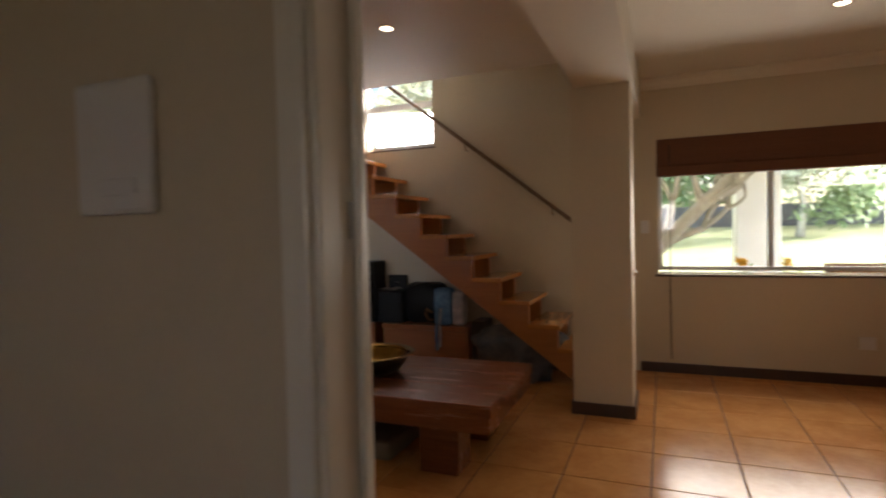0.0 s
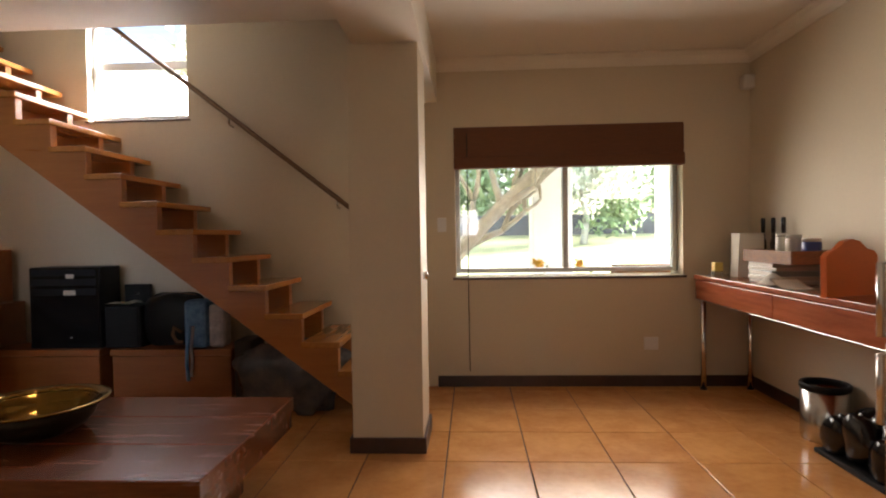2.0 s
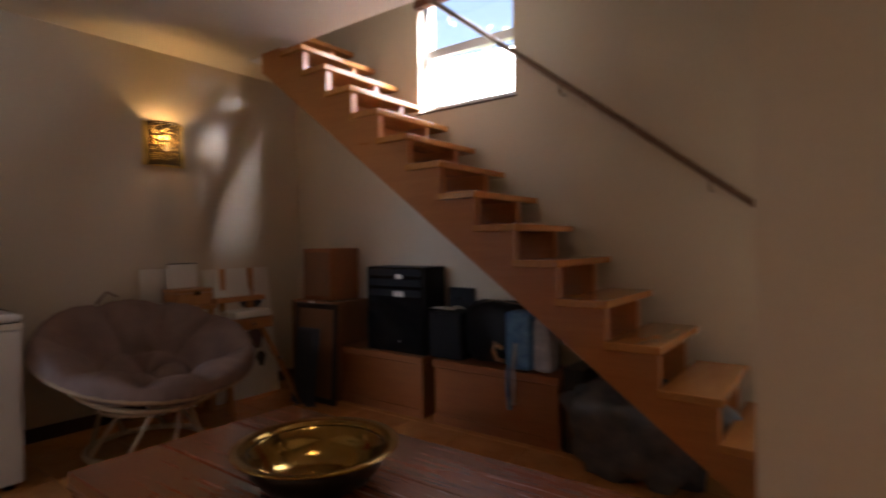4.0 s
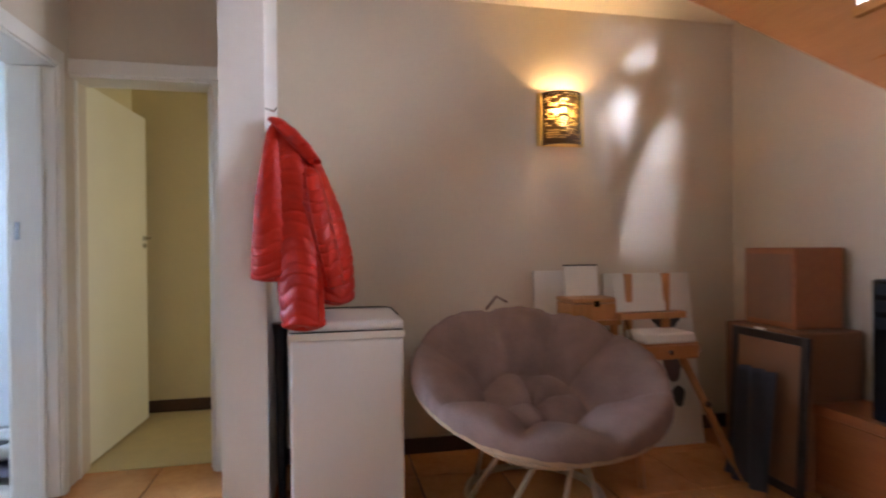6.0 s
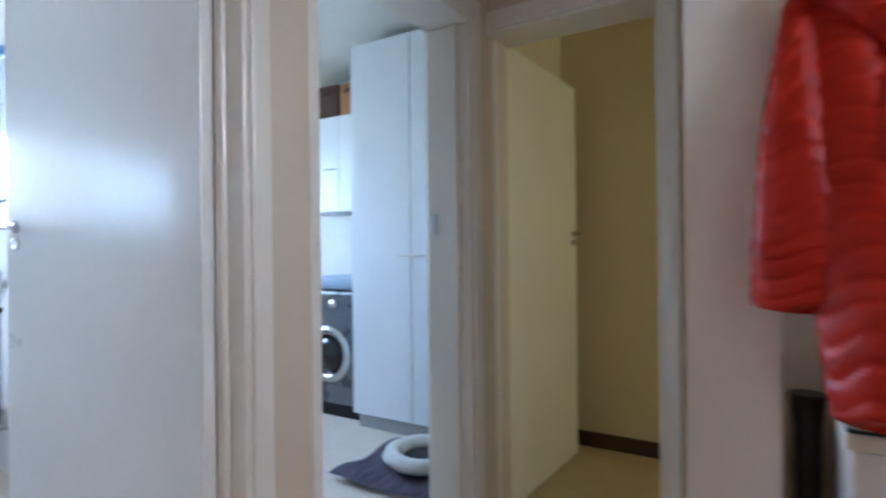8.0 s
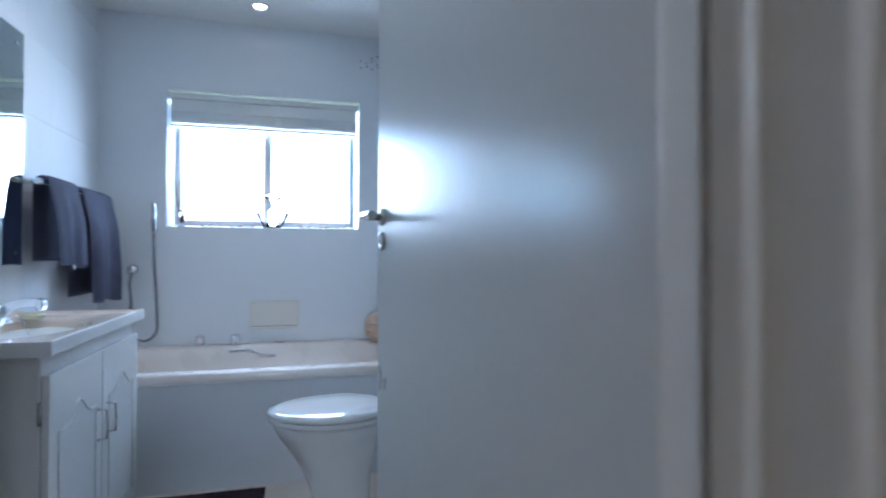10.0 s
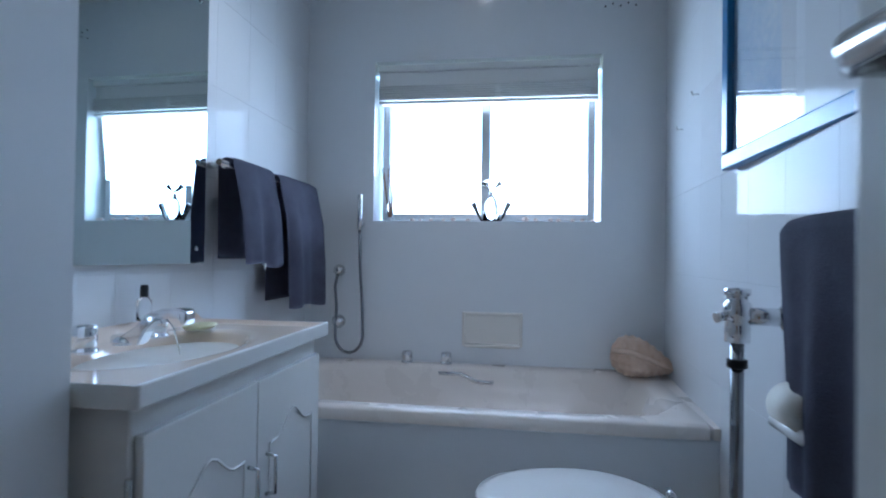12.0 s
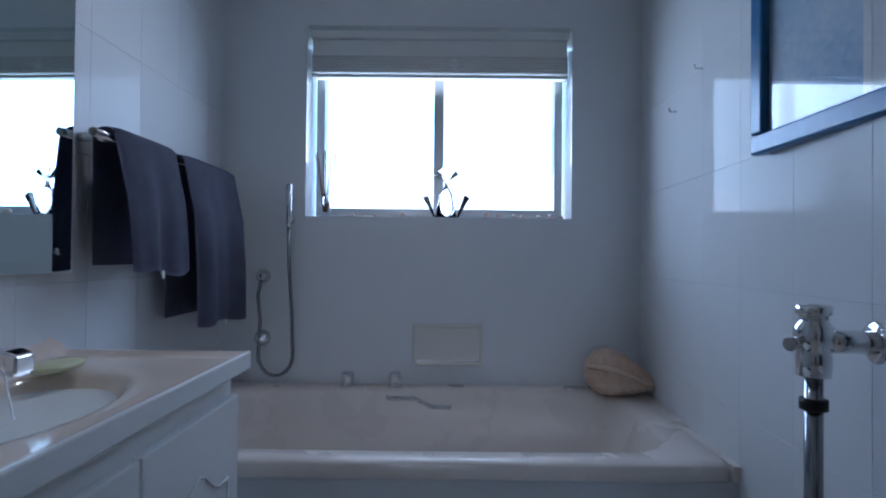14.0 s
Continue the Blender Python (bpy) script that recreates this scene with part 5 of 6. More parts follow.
part("hook", tube([(0, 0, 0.03), (0, 0.035, 0.02), (0, 0.045, 0.035)], 0.005, 6), M_STEEL, hook)
dark = thing("umbrella", (-3.74, 3.42, 0), "black folded umbrella standing in the gap", "umbrella")
part("canopy", tube([(0, 0.0, 0.02), (0, 0.0, 0.2), (0, 0, 0.75), (0, 0, 0.82)], 0.012, 12, 0.035), M_BLACK, dark)

# ---- art corner ----
def canvas(x, y0, y1, z0, z1, lean, label, marks=()):
    e = thing("canvas", (x, (y0 + y1) / 2, z0), label, "painting")
    w, h = (y1 - y0) / 2, z1 - z0
    sh = Matrix.Rotation(radians(-lean), 4, "Y")
    part("stretched_cloth", box(0, -w, 0, 0.018, w, h, 0.003), M_PAPER, e, m=sh)
    for (a, b, c, d, col) in marks:
        part("paint_patch", loft([[(0.0185, a + b * math.cos(t) * (1 + .2 * math.sin(3 * t)), c + d * math.sin(t)) for t in (2 * math.pi * k / 18 for k in range(18))],
                                  [(0.020, a + b * .95 * math.cos(t) * (1 + .2 * math.sin(3 * t)), c + d * .95 * math.sin(t)) for t in (2 * math.pi * k / 18 for k in range(18))]]),
             mat("paint", col, 0.7), e, m=sh)
    return e


canvas(-4.06, 5.17, 5.73, 0.0, 0.985, 8, "white canvas with a dark painted shape leaning on the wall",
       [(0.02, 0.11, 0.80, 0.03, (0.06, 0.05, 0.06)), (0.10, 0.09, 0.70, 0.05, (0.04, 0.035, 0.045)), (0.12, 0.06, 0.45, 0.10, (0.10, 0.06, 0.06)), (0.14, 0.04, 0.27, 0.06, (0.05, 0.05, 0.05))])
canvas(-4.16, 4.76, 5.10, 0.0, 1.0, 4, "narrow pale canvas leaning on the wall")
easel = thing("box_easel", (-3.86, 5.27, 0), "orange beech box easel with paper on it", "easel")
for a, b in (((0.30, 0.30, 0.0), (0.02, 0.13, 0.62)), ((0.26, -0.22, 0.0), (0.02, -0.13, 0.62)), ((-0.16, 0.0, 0.0), (-0.05, 0.0, 0.62))):
    lg = part("leg", tube([a, b], 0.021, 4, 0.024), M_EASEL, easel)
    mid = Vector(a).lerp(Vector(b), 0.55)
    part("wing_nut", lathe([(0, 0), (0.016, 0), (0.016, 0.012), (0, 0.014)], 12), M_DULL, lg, m=Matrix.Translation(mid + Vector((0.02, 0, 0))) @ Matrix.Rotation(math.pi / 2, 4, "Y"))
part("box", box(-0.06, -0.17, 0.565, 0.13, 0.19, 0.650, 0.006), M_EASEL, easel)
part("drawer", box(0.131, -0.15, 0.575, 0.150, 0.17, 0.640, 0.004), M_EASEL, easel)
part("knob", lathe([(0, 0), (0.010, 0), (0.013, 0.012), (0, 0.016)], 12), M_DULL, easel, m=Matrix.Translation((0.150, 0.01, 0.607)) @ Matrix.Rotation(math.pi / 2, 4, "Y"))
for y in (-0.11, 0.11):
    part("mast", box(-0.05, y - 0.02, 0.652, -0.02, y + 0.02, 0.99, 0.004), M_EASEL, easel)
part("crossbar", box(-0.055, -0.18, 0.755, 0.02, 0.20, 0.79, 0.004), M_EASEL, easel)
part("stay", tube([(0.10, -0.165, 0.655), (-0.02, -0.135, 0.78)], 0.006, 6), M_BRASS, easel)
part("clasp", box(0.12, 0.191, 0.595, 0.128, 0.197, 0.63, 0.001), M_STEEL, easel)
sheets = thing("paper_pad", (-3.885, 5.24, 0.791), "white sketch paper clipped on the easel", "paper")
part("sheet", box(0.0, -0.15, 0, 0.012, 0.13, 0.19, 0.002), M_PAPER, sheets, m=Matrix.Rotation(radians(-8), 4, "Y"))
pad2 = thing("paper_pad", (-3.80, 5.28, 0.651), "loose white papers on the easel box", "paper")
part("sheet", box(-0.10, -0.14, 0, 0.10, 0.14, 0.05, 0.01), M_PAPER, pad2)
stool = thing("wooden_stand", (-4.03, 4.99, 0), "small orange wooden stand beside the easel", "stand")
for y in (-0.11, 0.11):
    for x in (-0.07, 0.10):
        part("leg", box(x - 0.016, y - 0.016, 0, x + 0.016, y + 0.016, 0.72, 0.003), M_EASEL, stool)
for y in (-0.11, 0.11):
    part("rail", box(-0.05, y - 0.012, 0.30, 0.08, y + 0.012, 0.34, 0.003), M_EASEL, stool)
part("rail", box(0.09, -0.09, 0.62, 0.11, 0.09, 0.66, 0.003), M_EASEL, stool)
part("top", box(-0.10, -0.14, 0.721, 0.13, 0.14, 0.75, 0.004), M_EASEL, stool)
pbx = thing("paint_box", (-4.03, 4.99, 0.751), "orange wooden paint box on the stand", "box")
part("body", box(-0.09, -0.13, 0, 0.12, 0.13, 0.085, 0.005), M_EASEL, pbx)
part("lid", box(-0.092, -0.132, 0.088, 0.122, 0.132, 0.112, 0.005), M_EASEL, pbx)
part("catch", box(0.1225, -0.015, 0.07, 0.128, 0.015, 0.10, 0.001), M_BRASS, pbx)
pap3 = thing("paper_pad", (-4.07, 4.985, 0.864), "upright pale sketch pad on the paint box", "paper")
part("sheet", box(-0.005, -0.10, 0, 0.008, 0.10, 0.165, 0.002), M_PAPER, pap3, m=Matrix.Rotation(radians(-7), 4, "Y"))
part("binding", tube([(-0.018, -0.10, 0.166), (-0.018, 0.10, 0.166)], 0.006, 8), M_BLACK, pap3)
cb = thing("cardboard_box", (-3.61, 5.88, 0.0), "large brown carton in the dark corner", "box")
part("carton", box(-0.24, -0.17, 0, 0.22, 0.2, 0.73, 0.008), M_CARD, cb)
part("tape", box(-0.03, -0.1715, 0.30, 0.03, -0.170, 0.73), M_LABEL, cb)
cb2 = thing("wooden_crate", (-3.62, 5.90, 0.732), "brown wooden panel box on the carton", "box")
part("body", box(-0.17, -0.12, 0, 0.15, 0.16, 0.39, 0.006), M_CHEST, cb2)
part("rim", box(-0.15, -0.124, 0.03, 0.13, -0.1205, 0.36, 0.002), M_CARD, cb2)
pf = thing("picture_frame", (-3.78, 5.66, 0), "black frame leaning against the carton", "frame")
for a in ((0.0, 0.0, 0.0, 0.04, 0.02, 0.72), (0.42, 0.0, 0.0, 0.46, 0.02, 0.72), (0.041, 0.0, 0.68, 0.419, 0.02, 0.72), (0.041, 0.0, 0.0, 0.419, 0.02, 0.04)):
    part("side", box(*a, 0.004), M_DARKWOOD, pf, m=Matrix.Rotation(radians(-3), 4, "X"))
part("backing", box(0.041, 0.006, 0.041, 0.419, 0.012, 0.679), M_CARD, pf, m=Matrix.Rotation(radians(-3), 4, "X"))
drape = thing("grey_blanket", (-3.52, 5.62, 0), "slumped grey blanket beside the carton", "blanket")
part("cloth", surface(lambda u, v: Vector(((u - .5) * 0.26 * (1.15 - .3 * v), -0.02 - 0.05 * (1 - v) + 0.02 * math.sin(u * 17 + v * 3), 0.005 + 0.55 * v)), 30, 16, 0.02),
     mat("grey_felt", (0.085, 0.085, 0.10), 0.95, scale=9, bump=0.5), drape)

# ---- blue bag and bundle under the stairs ----
bb = thing("patterned_bag", (-1.875, 5.82, 0.406), "blue and white patterned fabric bag on the chest", "bag")
M_BLUEBAG = mat("blue_print", (0.018, 0.085, 0.26), 0.8, var=0.3, scale=16, bump=0.3, color2=(0.22, 0.42, 0.60))
M_WHITEBAG = mat("white_print", (0.30, 0.30, 0.34), 0.8, var=0.3, scale=18, bump=0.3, color2=(0.66, 0.62, 0.62))
part("body", box(-0.14, 0, 0, 0.03, 0.15, 0.34, 0.03), M_BLUEBAG, bb)
part("side_panel", box(0.032, 0.01, 0, 0.15, 0.15, 0.31, 0.03), M_WHITEBAG, bb, "white patterned end")
part("handle", tube([(-0.15, -0.01, 0.12), (-0.20, -0.012, 0.15), (-0.21, -0.012, 0.10), (-0.18, -0.012, 0.05), (-0.14, -0.01, 0.05)], 0.012, 8), M_CARD, bb)
part("strap", tube([(-0.09, -0.012, 0.16), (-0.10, -0.025, 0.02), (-0.10, -0.036, -0.10), (-0.09, -0.036, -0.22)], 0.012, 8), M_BLUEBAG, bb)
part("strap", tube([(-0.06, -0.012, 0.16), (-0.07, -0.025, 0.02), (-0.06, -0.036, -0.08), (-0.065, -0.036, -0.19)], 0.010, 8), M_WHITEBAG, bb)
bun = thing("plastic_bundle", (-1.21, 5.72, 0), "crumpled bundle in dark clear plastic under the stairs", "bag")


def bundle(u, v):
    a, t = 2 * math.pi * v, math.pi * u
    n = noise.noise(Vector((math.cos(a) * 2, math.sin(a) * 2, u * 4))) * 0.28 + noise.noise(Vector((math.cos(a) * 6, math.sin(a) * 6, u * 11))) * 0.10
    r = math.sin(t) ** 0.6 * (1 + n)
    return Vector((0.36 * r * math.cos(a), 0.17 * r * math.sin(a), max(0.0, 0.23 - 0.25 * math.cos(t) * (1 + n))))


part("tie", tube([(0.04 * math.cos(a), 0.03 * math.sin(a), 0.475) for a in (math.pi * k / 8 for k in range(17))], 0.008, 6), M_LABEL, bun, "pale cord tied round the neck")
part("wrap", surface(bundle, 40, 60), mat("dark_plastic", (0.055, 0.065, 0.085), 0.16, var=0.3, scale=9, bump=0.7, fine=25, dist=0.01, color2=(0.16, 0.16, 0.17)), bun)
und = thing("folded_rug", (-1.75, 4.05, 0), "brown folded rug lying under the table", "rug")
part("rug", box(-0.42, -0.18, 0, 0.30, 0.25, 0.11, 0.03), mat("pale_wool", (0.16, 0.13, 0.10), 0.95, scale=12, bump=0.7), und)

# ---- on and by the desk ----
cg = thing("candle_glass", (1.79, 6.10, 0.853), "square glass candle holder with a lit yellow candle", "candle")
part("glass", box(-0.032, -0.032, 0, 0.032, 0.032, 0.035, 0.004), M_FROST, cg)
part("wax", box(-0.03, -0.03, 0.036, 0.03, 0.03, 0.10, 0.004), mat("yellow_wax", (0.75, 0.60, 0.16), 0.4), cg)
fh = thing("magazine_holder", (1.93, 6.03, 0.853), "off-white curved magazine holder on the desk", "file holder")
part("shell", prism([(-0.06, 0), (0.12, 0), (0.12, 0.30), (-0.045, 0.30), (-0.05, 0.1)], -0.06, 0.06), M_PAPER, fh)
part("rim", box(-0.048, -0.062, 0.301, 0.122, 0.062, 0.306, 0.001), M_LABEL, fh)
for k, y in enumerate((5.80, 5.92, 6.05)):
    b = thing("bottle", (2.085, y, 0.853), "slim dark bottle standing at the wall", "bottle", "bottles on the desk")
    part("body", lathe([(0, 0), (0.020, 0), (0.020, 0.24), (0.012, 0.27), (0.012, 0.31), (0, 0.31)], 18), M_DARKWOOD, b)
    part("cap", lathe([(0, 0.31), (0.013, 0.31), (0.015, 0.40), (0.011, 0.41), (0, 0.41)], 18), M_BLACKG, b)
cols = [(0.42, 0.46, 0.44), (0.60, 0.58, 0.50), (0.30, 0.38, 0.40), (0.62, 0.60, 0.55), (0.52, 0.50, 0.44)]
z = 0.853
for k, c in enumerate(cols):
    b = thing("book", (1.92, 5.52, z), "thin paperback in a stack on the desk", "book", "books on the desk", rz=(-4, 3, -2, 5, 0)[k])
    h = 0.020 + 0.006 * (k % 3)
    part("cover", box(-0.13, -0.14, 0, 0.14, 0.14, h, 0.003), mat("book_cover", c, 0.5), b)
    part("pages", box(-0.1315, -0.13, 0.004, -0.1302, 0.13, h - 0.004), M_PAPER, b)
    z += h + 0.001
tray = thing("wicker_tray", (1.92, 5.43, z), "shallow brown wicker tray on the book stack", "tray")
part("base", box(-0.14, -0.25, 0, 0.15, 0.25, 0.012, 0.004), M_CARD, tray)
for a in ((-0.15, -0.26, 0.0, -0.142, 0.26, 0.075), (0.152, -0.26, 0.0, 0.16, 0.26, 0.075), (-0.141, -0.26, 0.0, 0.151, -0.252, 0.075), (-0.141, 0.252, 0.0, 0.151, 0.26, 0.075)):
    part("side", box(*a, 0.002), mat("wicker", (0.20, 0.085, 0.035), 0.7, var=0.4, scale=30, stretch=(1, 1, 3), bump=0.9, fine=90, dist=0.004), tray)
for (y, r, h, c, nm) in ((5.60, 0.032, 0.16, (0.74, 0.72, 0.66), "white candle jar"), (5.47, 0.045, 0.15, (0.55, 0.50, 0.40), "cream pot"), (5.30, 0.05, 0.13, (0.04, 0.06, 0.22), "dark blue tin")):
    j = thing("jar", (1.96, y, z + 0.013), nm + " standing in the wicker tray", "jar")
    part("body", lathe([(0, 0), (r, 0), (r, h * .8), (r * .9, h * .86), (0, h * .86)], 22), mat("jar_glaze", c, 0.35), j)
    part("lid", lathe([(0, h * .865), (r * .95, h * .865), (r * .95, h), (0, h)], 22), mat("jar_lid", (0.55, 0.52, 0.48), 0.4), j)
sh2 = thing("crumpled_cloth", (1.765, 5.34, 0.853), "small crumpled white cloth on the desk", "cloth")
part("cloth", surface(lambda u, v: Vector(((u - .5) * 0.12, (v - .5) * 0.16, 0.01 + 0.05 * math.sin(math.pi * u) * math.sin(math.pi * v) * (1 + 0.4 * math.sin(u * 14 + v * 11)))), 18, 18, 0.008), M_PAPER, sh2)
pl = thing("paper_sheet", (1.78, 5.14, 0.853), "loose curled white paper on the desk", "paper")
part("sheet", surface(lambda u, v: Vector(((u - .5) * 0.16, (v - .5) * 0.22, 0.004 + 0.045 * (v - .3) ** 2 * 2)), 10, 14, 0.002), M_PAPER, pl)
of = thing("orange_folder", (1.83, 4.80, 0.853), "bright orange rounded folder standing on the desk", "folder")
part("shell", prism([(-0.17, 0.0), (0.17, 0.0), (0.175, 0.19), (0.15, 0.215), (0.10, 0.225), (0.05, 0.262), (0.0, 0.272), (-0.05, 0.262), (-0.10, 0.225), (-0.15, 0.215), (-0.175, 0.19)], -0.015, 0.015),
     mat("orange_plastic", (0.62, 0.135, 0.025), 0.4, var=0.1), of, m=Matrix.Rotation(radians(22), 4, "Z"))
bn = thing("waste_bin", (1.995, 5.24, 0), "small steel pedal bin with a black rim", "bin")
part("drum", lathe([(0, 0), (0.115, 0), (0.12, 0.02), (0.12, 0.285), (0.11, 0.285), (0.11, 0.03), (0, 0.03)], 36), M_STEEL, bn)
part("rim", lathe([(0.108, 0.285), (0.124, 0.285), (0.126, 0.31), (0.118, 0.318), (0.106, 0.312)], 36, True), M_BLACK, bn)
bs = thing("shoe_tray", (1.98, 4.82, 0), "black tray heaped with glossy black shoes", "shoe tray")
part("tray", box(-0.16, -0.26, 0, 0.13, 0.24, 0.025, 0.008), M_BLACK, bs)
rnd = random.Random(6)
for k in range(7):
    x, y, zz = -0.08 + 0.07 * (k % 3), -0.17 + 0.055 * k, 0.10 + 0.05 * (k % 2)
    def blob(u, v, x=x, y=y, zz=zz, k=k):
        a, t = 2 * math.pi * v, math.pi * u
        n = 1 + 0.3 * noise.noise(Vector((math.cos(a) + k, math.sin(a), u * 3)))
        return Vector((x + 0.075 * n * math.sin(t) * math.cos(a), y + 0.10 * n * math.sin(t) * math.sin(a), max(0.026, zz - 0.11 * n * math.cos(t))))
    part("shoe", surface(blob, 14, 18), M_BLACKG, bs)
sk = thing("wall_socket", (1.385, NY, 0.329), "white double wall socket under the window", "socket")
part("plate", box(-0.055, -0.010, -0.05, 0.055, 0, 0.05, 0.004), M_WHITEMET, sk)
for x in (-0.025, 0.02):
    part("rocker", box(x, -0.014, 0.01, x + 0.012, -0.0105, 0.032, 0.001), M_WHITEMET, sk)
for at, w, h in (((-0.20, NY, 1.26), 0.035, 0.055),):
    sw = thing("light_switch", at, "white light switch plate on the wall", "switch")
    part("plate", box(-w, -0.010, -h, w, 0, h, 0.004), M_WHITEMET, sw)
    part("rocker", box(-0.012, -0.015, -0.02, 0.012, -0.0105, 0.02, 0.002), M_WHITEMET, sw)
sw = thing("light_switch", (-0.95, 1.965, 1.425), "white light switch plate beside the entrance", "switch")
part("plate", box(-0.095, -0.014, -0.118, 0.095, 0, 0.118, 0.010), M_WHITEMET, sw)
part("rocker", box(-0.03, -0.019, -0.085, 0.06, -0.0145, -0.055, 0.003), M_WHITEMET, sw)
pk = thing("door_bell_button", (-0.246, 5.16, 0.95), "small dark knob on the pillar", "knob")
part("knob", lathe([(0, 0), (0.02, 0), (0.024, 0.015), (0.014, 0.025), (0, 0.026)], 16), M_STEEL, pk, m=Matrix.Rotation(math.pi / 2, 4, "Y"))
sen = thing("alarm_sensor", (EX - 0.05, NY - 0.05, 2.28), "small white alarm sensor high in the corner", "sensor")
part("housing", box(-0.03, -0.03, -0.05, 0.05, 0.05, 0.05, 0.012), M_WALLW, sen)
part("lens", box(-0.036, -0.02, -0.035, -0.0305, 0.02, 0.01, 0.002), M_PAPER, sen)
for x, y, z, watts, tone, cone in ((0.91, 5.06, CEIL, 2.3, (1.0, 0.80, 0.55), 75), (-1.61, 4.27, CEIL, 2.3, (1.0, 0.80, 0.55), 75),
                                   (-2.18, 0.12, CEIL, 5.5, (1.0, 0.90, 0.78), 110), (-2.64, -0.55, CEIL, 1.2, (1.0, 0.90, 0.78), 80)):
    dl = thing("downlight", (x, y, z), "recessed round ceiling downlight, lit", "light", "ceiling downlights")
    part("trim_ring", lathe([(0.036, -0.001), (0.05, -0.001), (0.052, -0.006), (0.04, -0.010), (0.036, -0.006)], 28, True), M_CHROME, dl)
    part("bulb", lathe([(0, -0.001), (0.035, -0.001), (0.034, -0.006), (0, -0.008)], 28), M_SPOT, dl)
    sp_l = new("downlight_light", bpy.data.lights.new("downlight_light", "SPOT"))
    sp_l.data.energy, sp_l.data.color, sp_l.data.spot_size, sp_l.data.spot_blend, sp_l.data.shadow_soft_size = watts, tone, radians(cone), 1.0, 0.03
    sp_l.matrix_world = look((x, y, z - 0.03), (x, y + 0.001, 0))

# ---- outside ----
def ground_z(x, y):
    if y > 7.0:
        return -0.18 + 0.105 * max(0.0, min(y, 22.0) - 8.5)
    return -0.18 - (0.10 * max(0.0, min(-1.5 - y, 40)) if y < -1.5 else 0)


bm = bmesh.new()
xs = [-400, -120, -60, -30, -15, -8, -4, 0, 4, 8, 15, 30, 60, 120, 400]
ys = [-400, -120, -60, -30, -15, -8, -3, -1.5, 0, 3, 6.6, 8.5, 12, 16, 22, 30, 60, 120, 400]
gv = [[bm.verts.new((x, y, ground_z(x, y) + (0.0 if abs(x) < 9 else 0.1))) for y in ys] for x in xs]
for i in range(len(xs) - 1):
    for j in range(len(ys) - 1):
        bm.faces.new((gv[i][j], gv[i + 1][j], gv[i + 1][j + 1], gv[i][j + 1])).smooth = True
structure("ground", bm, M_GRASS, "sunlit lawn sloping up from the house", "ground")


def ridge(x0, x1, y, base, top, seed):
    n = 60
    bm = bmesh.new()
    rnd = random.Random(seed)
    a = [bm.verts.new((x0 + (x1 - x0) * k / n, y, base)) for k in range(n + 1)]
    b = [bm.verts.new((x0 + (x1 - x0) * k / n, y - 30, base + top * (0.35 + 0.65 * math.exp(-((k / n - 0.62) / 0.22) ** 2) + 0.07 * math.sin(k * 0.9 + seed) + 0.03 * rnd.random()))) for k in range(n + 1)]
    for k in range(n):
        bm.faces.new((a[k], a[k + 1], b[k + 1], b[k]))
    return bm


# The ridge emits light so that it looks washed out by haze.
structure("backdrop", ridge(-500, 420, -420, -45, 120, 2), glow("far_mountain_glow", (0.80, 0.88, 0.95), 0.75), "far mountain ridge, its haze brightness given as glow", "mountain")
# Added emissive sheet that whitens the southern sky and brightens the bathroom.
structure("backdrop", box(-900, -462, -60, 900, -460, 420), glow("sky_backdrop_glow", (0.55, 0.77, 1.0), 1.4), "added glowing backdrop standing in for the bright low sky", "sky")


def leaf_cloud(e, name, centre, size, count, material, seed, leaf=0.10):
    """Many small leaves scattered through lumpy masses."""
    rnd = random.Random(seed)
    verts, faces = [], []
    lumps = [Vector((rnd.gauss(0, 0.45) * size[0], rnd.gauss(0, 0.45) * size[1], rnd.uniform(-0.5, 0.5) * size[2])) for _ in range(14)]
    for _ in range(count):
        c = rnd.choice(lumps) + Vector((rnd.gauss(0, 0.2) * size[0], rnd.gauss(0, 0.2) * size[1], rnd.gauss(0, 0.2) * size[2]))
        d = Vector((rnd.gauss(0, 1), rnd.gauss(0, 1), rnd.gauss(0, 1))).normalized()
        s = d.orthogonal().normalized()
        L, W = leaf * rnd.uniform(0.6, 1.5), leaf * rnd.uniform(0.25, 0.5)
        i = len(verts)
        c = c + Vector(centre)
        verts += [c, c + d * L * .5 + s * W, c + d * L, c + d * L * .5 - s * W]
        faces.append((i, i + 1, i + 2, i + 3))
    me = bpy.data.meshes.new(name)
    me.from_pydata([tuple(v) for v in verts], [], faces)
    me.materials.append(material)
    ob = new(name, me)
    ob.parent = e
    return ob


def branch(points_out, p, d, length, r, depth, rnd):
    """Grows one limb and its forks into a list of (points, radius, end radius)."""
    pts = [p]
    for k in range(4):
        d = (d + Vector((rnd.uniform(-.22, .22), rnd.uniform(-.22, .22), rnd.uniform(-.05, .16)))).normalized()
        pts.append(pts[-1] + d * length / 4)
    points_out.append((pts, r, r * 0.72))
    if depth:
        for k in range(3 if depth > 1 else 2):
            nd = (d + Vector((rnd.uniform(-.9, .9), rnd.uniform(-.5, .5), rnd.uniform(0.0, .7)))).normalized()
            branch(points_out, pts[-1], nd, length * rnd.uniform(0.62, 0.8), r * 0.68, depth - 1, rnd)


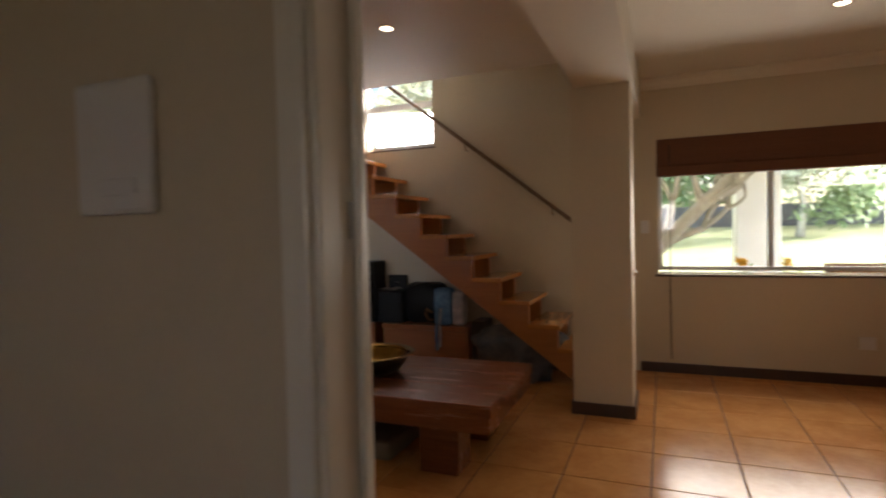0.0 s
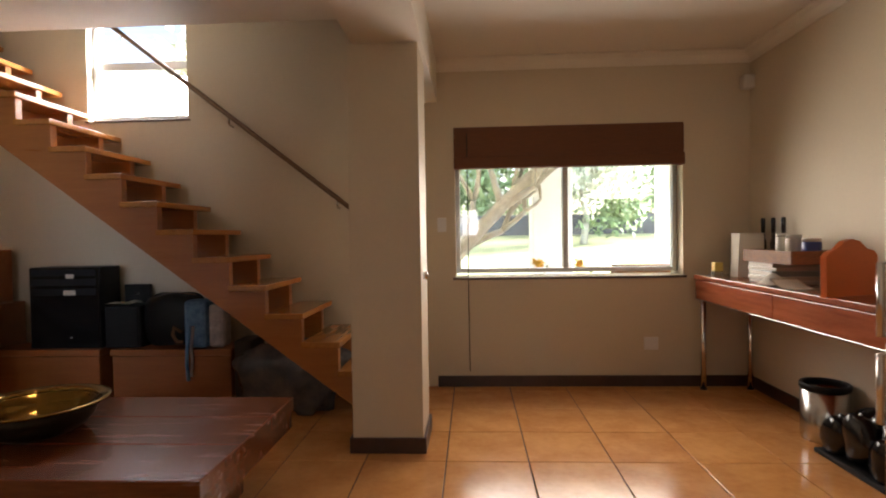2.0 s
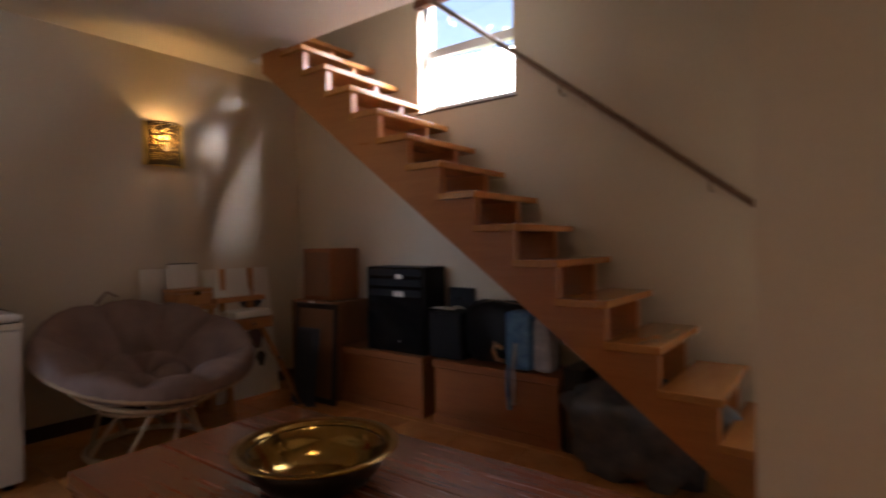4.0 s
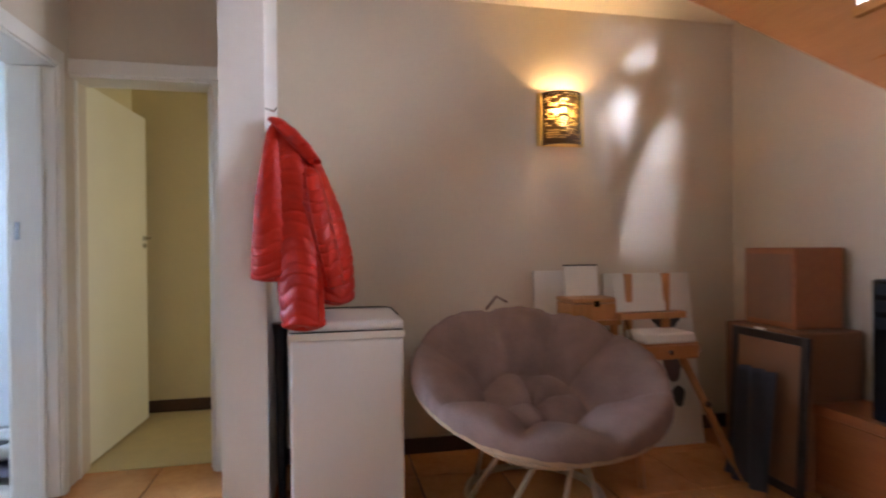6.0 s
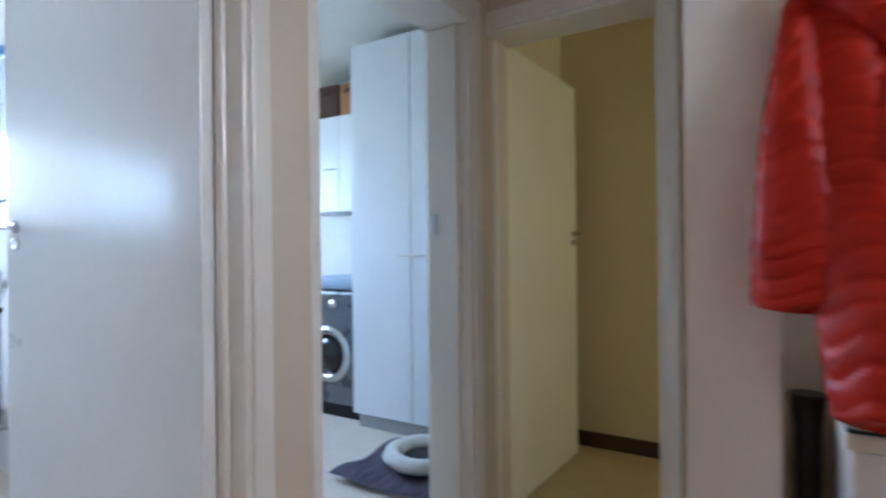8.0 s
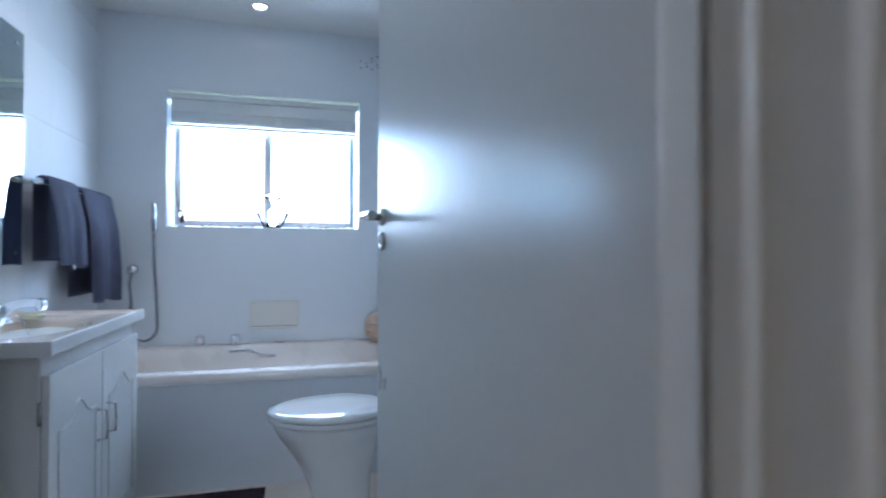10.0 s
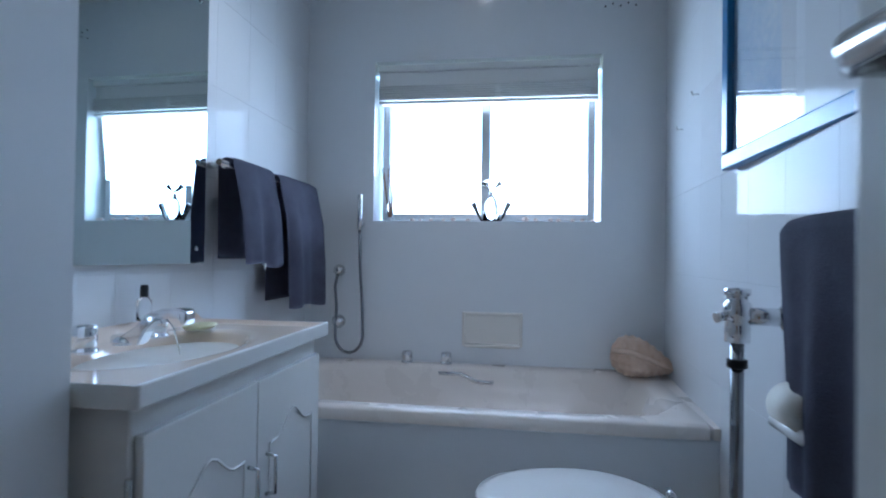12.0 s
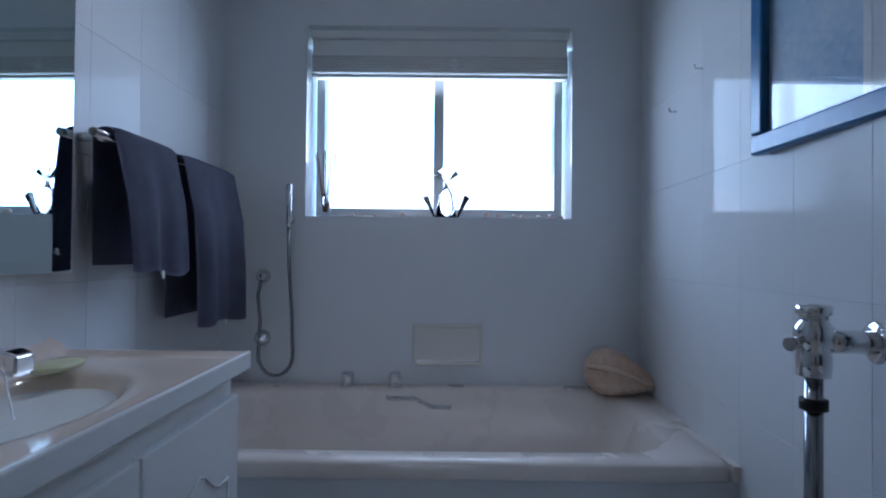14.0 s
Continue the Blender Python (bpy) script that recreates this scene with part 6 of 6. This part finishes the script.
tree = thing("frangipani_tree", (-0.85, 8.35, ground_z(0, 8.35)), "pale leafless frangipani with thick forking limbs on the lawn", "tree")
limbs = []
rnd = random.Random(12)
branch(limbs, Vector((0, 0, 0)), Vector((0.05, 0, 1)), 0.75, 0.13, 0, rnd)
main = [Vector(p) for p in ((0.02, 0, 0.55), (0.40, 0.02, 0.82), (0.78, 0.0, 1.22), (1.22, -0.03, 1.68), (1.60, 0.0, 2.05), (1.95, 0.05, 2.30))]
limbs.append((main, 0.105, 0.055))
for k, d, ln in ((1, (-0.15, 0.3, 1.0), 0.6), (2, (0.05, -0.2, 1.0), 0.55), (2, (0.9, 0.3, 0.35), 0.5), (3, (-0.35, 0.2, 1.0), 0.5), (3, (0.9, -0.1, 0.25), 0.45), (4, (0.1, 0.1, 1.0), 0.4), (5, (0.8, 0.0, 0.5), 0.4)):
    branch(limbs, main[k], Vector(d).normalized(), ln, 0.048, 3, rnd)
branch(limbs, Vector((0, 0, 0.7)), Vector((-0.6, 0.2, 1.0)), 0.9, 0.07, 4, rnd)
for k, (pts, r, r1) in enumerate(limbs):
    part("trunk" if k == 0 else "limb", tube(pts, r, 8, r1), M_BARK, tree)
leaf_cloud(tree, "crown", (0.3, 0, 3.3), (1.5, 0.9, 0.5), 700, M_LEAFP, 3, 0.13)

porch = thing("porch", (0, 0, 0), "white pillared porch with a reed roof outside", "porch")
for x in (1.01, 2.61, 5.4):
    part("pillar", box(x - 0.235, 8.72, -0.3, x + 0.235, 9.19, 2.42, 0.01), M_PORCH, porch)
part("beam", box(0.7, 8.76, 2.42, 6.5, 9.14, 2.62, 0.01), M_PORCH, porch)
part("paving", box(-0.6, 6.57, -0.3, 6.5, 9.6, -0.14, 0.01), mat("pale_paving", (0.50, 0.47, 0.42), 0.8, scale=3, bump=0.3), porch)
reed = None
for k in range(62):
    y = 6.62 + 0.043 * k
    r_ = part("reed", box(0, 0, 0, 5.8, 0.036, 0.018, 0.005), M_BAMBOO, porch) if reed is None else new("reed", reed)
    reed = reed or r_.data
    r_.parent = porch
    r_.location = (0.72, y, 2.40 - 0.02 * (y - 6.6))
for x in (1.6, 3.2, 4.8):
    part("rafter", box(x, 6.58, 2.42, x + 0.06, 9.0, 2.50), M_BAMBOO, porch)
pot = thing("flower_pot", (1.30, 6.95, -0.14), "terracotta planter box on the porch", "planter")
part("box", box(0.0, 0, 0, 0.55, 0.2, 1.03, 0.01), M_CARD, pot)
for x, y, s in ((0.62, 6.9, 1), (0.98, 6.95, 2)):
    fp = thing("yellow_flower", (x, y, -0.14), "yellow flowering plant in a tall pot outside the window", "plant")
    part("pot", lathe([(0, 0), (0.10, 0), (0.14, 0.80), (0.12, 0.80), (0, 0.76)], 20), M_CARD, fp)
    leaf_cloud(fp, "leaves", (0, 0, 0.90), (0.06, 0.06, 0.10), 70, M_LEAF, s, 0.06)
    leaf_cloud(fp, "blossom", (0, 0, 1.05), (0.035, 0.035, 0.05), 60, mat("yellow_petal", (0.75, 0.42, 0.02), 0.6), s + 5, 0.035)
structure("garden_wall", box(-30, 21.5, 0.9, 30, 21.9, 1.9), mat("dark_stone", (0.09, 0.085, 0.08), 0.9, var=0.4, scale=3, bump=0.6), "low dark stone garden wall", "garden wall")
hedge = tagged(new("hedge"), "dense green garden hedge behind the lawn", "hedge", "", "stuff")
hedge.location = (0, 0, 0)
for k in range(9):
    leaf_cloud(hedge, "foliage", (-14 + 3.6 * k, 23.2, 3.2 + 0.5 * (k % 3)), (2.0, 1.0, 3.4), 2600, M_LEAF, 20 + k, 0.26)
bush = thing("flowering_bush", (3.4, 18.6, ground_z(3.4, 18.6)), "large pale flowering shrub on the lawn", "shrub")
part("trunk", tube([(0, 0, 0), (0.1, 0, 0.8), (-0.1, 0, 1.8)], 0.12, 8, 0.06), M_BARK, bush)
leaf_cloud(bush, "crown", (0, 0, 2.4), (1.6, 1.1, 1.5), 3800, M_LEAFP, 41, 0.16)
leaf_cloud(bush, "lower_leaves", (1.0, 0.3, 1.0), (1.2, 0.8, 0.9), 1200, M_LEAF, 42, 0.16)
tr2 = thing("garden_tree", (-4.2, 12.5, ground_z(0, 12.5)), "leafy pale green tree beyond the stair window", "tree")
part("trunk", tube([(0, 0, 0), (0.1, 0.1, 1.6), (-0.1, 0.0, 3.0)], 0.16, 8, 0.08), M_BARK, tr2)
leaf_cloud(tr2, "crown", (-0.2, 0, 3.6), (1.8, 1.4, 1.5), 4200, M_LEAFP, 51, 0.18)

# ---- tiles, last ----
west = bpy.data.objects["wall_bath_west"]
east = bpy.data.objects["wall_bath_east"]
TW, TH = 0.233, 0.327
tile_shapes = {}
for k in range(13):
    for j in range(8):
        y0, z0 = 0.001 - TW * 4 + TW * k, 1.066 - TH * 3 + TH * j
        if y0 + TW < BY + 0.03 or y0 + TW > 2.21 or z0 < BF - 0.01 or z0 + TH > CEIL:
            continue
        y1 = y0 + TW
        y0 = max(y0, BY - 0.012)
        for wall, x, flip in ((west, BX0, 0), (east, BX1, 1)):
            if flip and y0 > 0.99:
                continue
            width = round(y1 - y0, 4)
            if width not in tile_shapes:
                t = part("tile", box(0.0005, 0.0003, 0.0003, 0.005, width - 0.0003, TH - 0.0003, 0.0005), M_BATHTILE, wall)
                tile_shapes[width] = t.data
            else:
                t = new("tile", tile_shapes[width])
                t.parent = wall
            t.location = (x - (0.0055 if flip else 0), y0, z0)

structure("floor", box(-4.3, -1.2, -0.2, 2.2, 6.4, -0.006), M_GROUT, "dark grout bed of the tiled floor", "floor")
floor_ob = bpy.data.objects["floor"]
tile_me = None
S = 0.427
for i in range(-10, 6):
    for j in range(-15, 5):
        x, y = -0.12 + S * i, 4.90 + S * j
        if x + S < FX - 0.1 or x > EX or y + S < -1.0 or y > NY:
            continue
        if y + S < 2.25 and x < -1.5:
            continue
        if tile_me is None:
            t = part("tile", box(0.003, 0.003, -0.02, S - 0.003, S - 0.003, 0.0, 0.003), M_TILE, floor_ob)
            tile_me = t.data
        else:
            t = new("tile", tile_me)
            t.parent = floor_ob
        t.location = (x, y, 0.0)
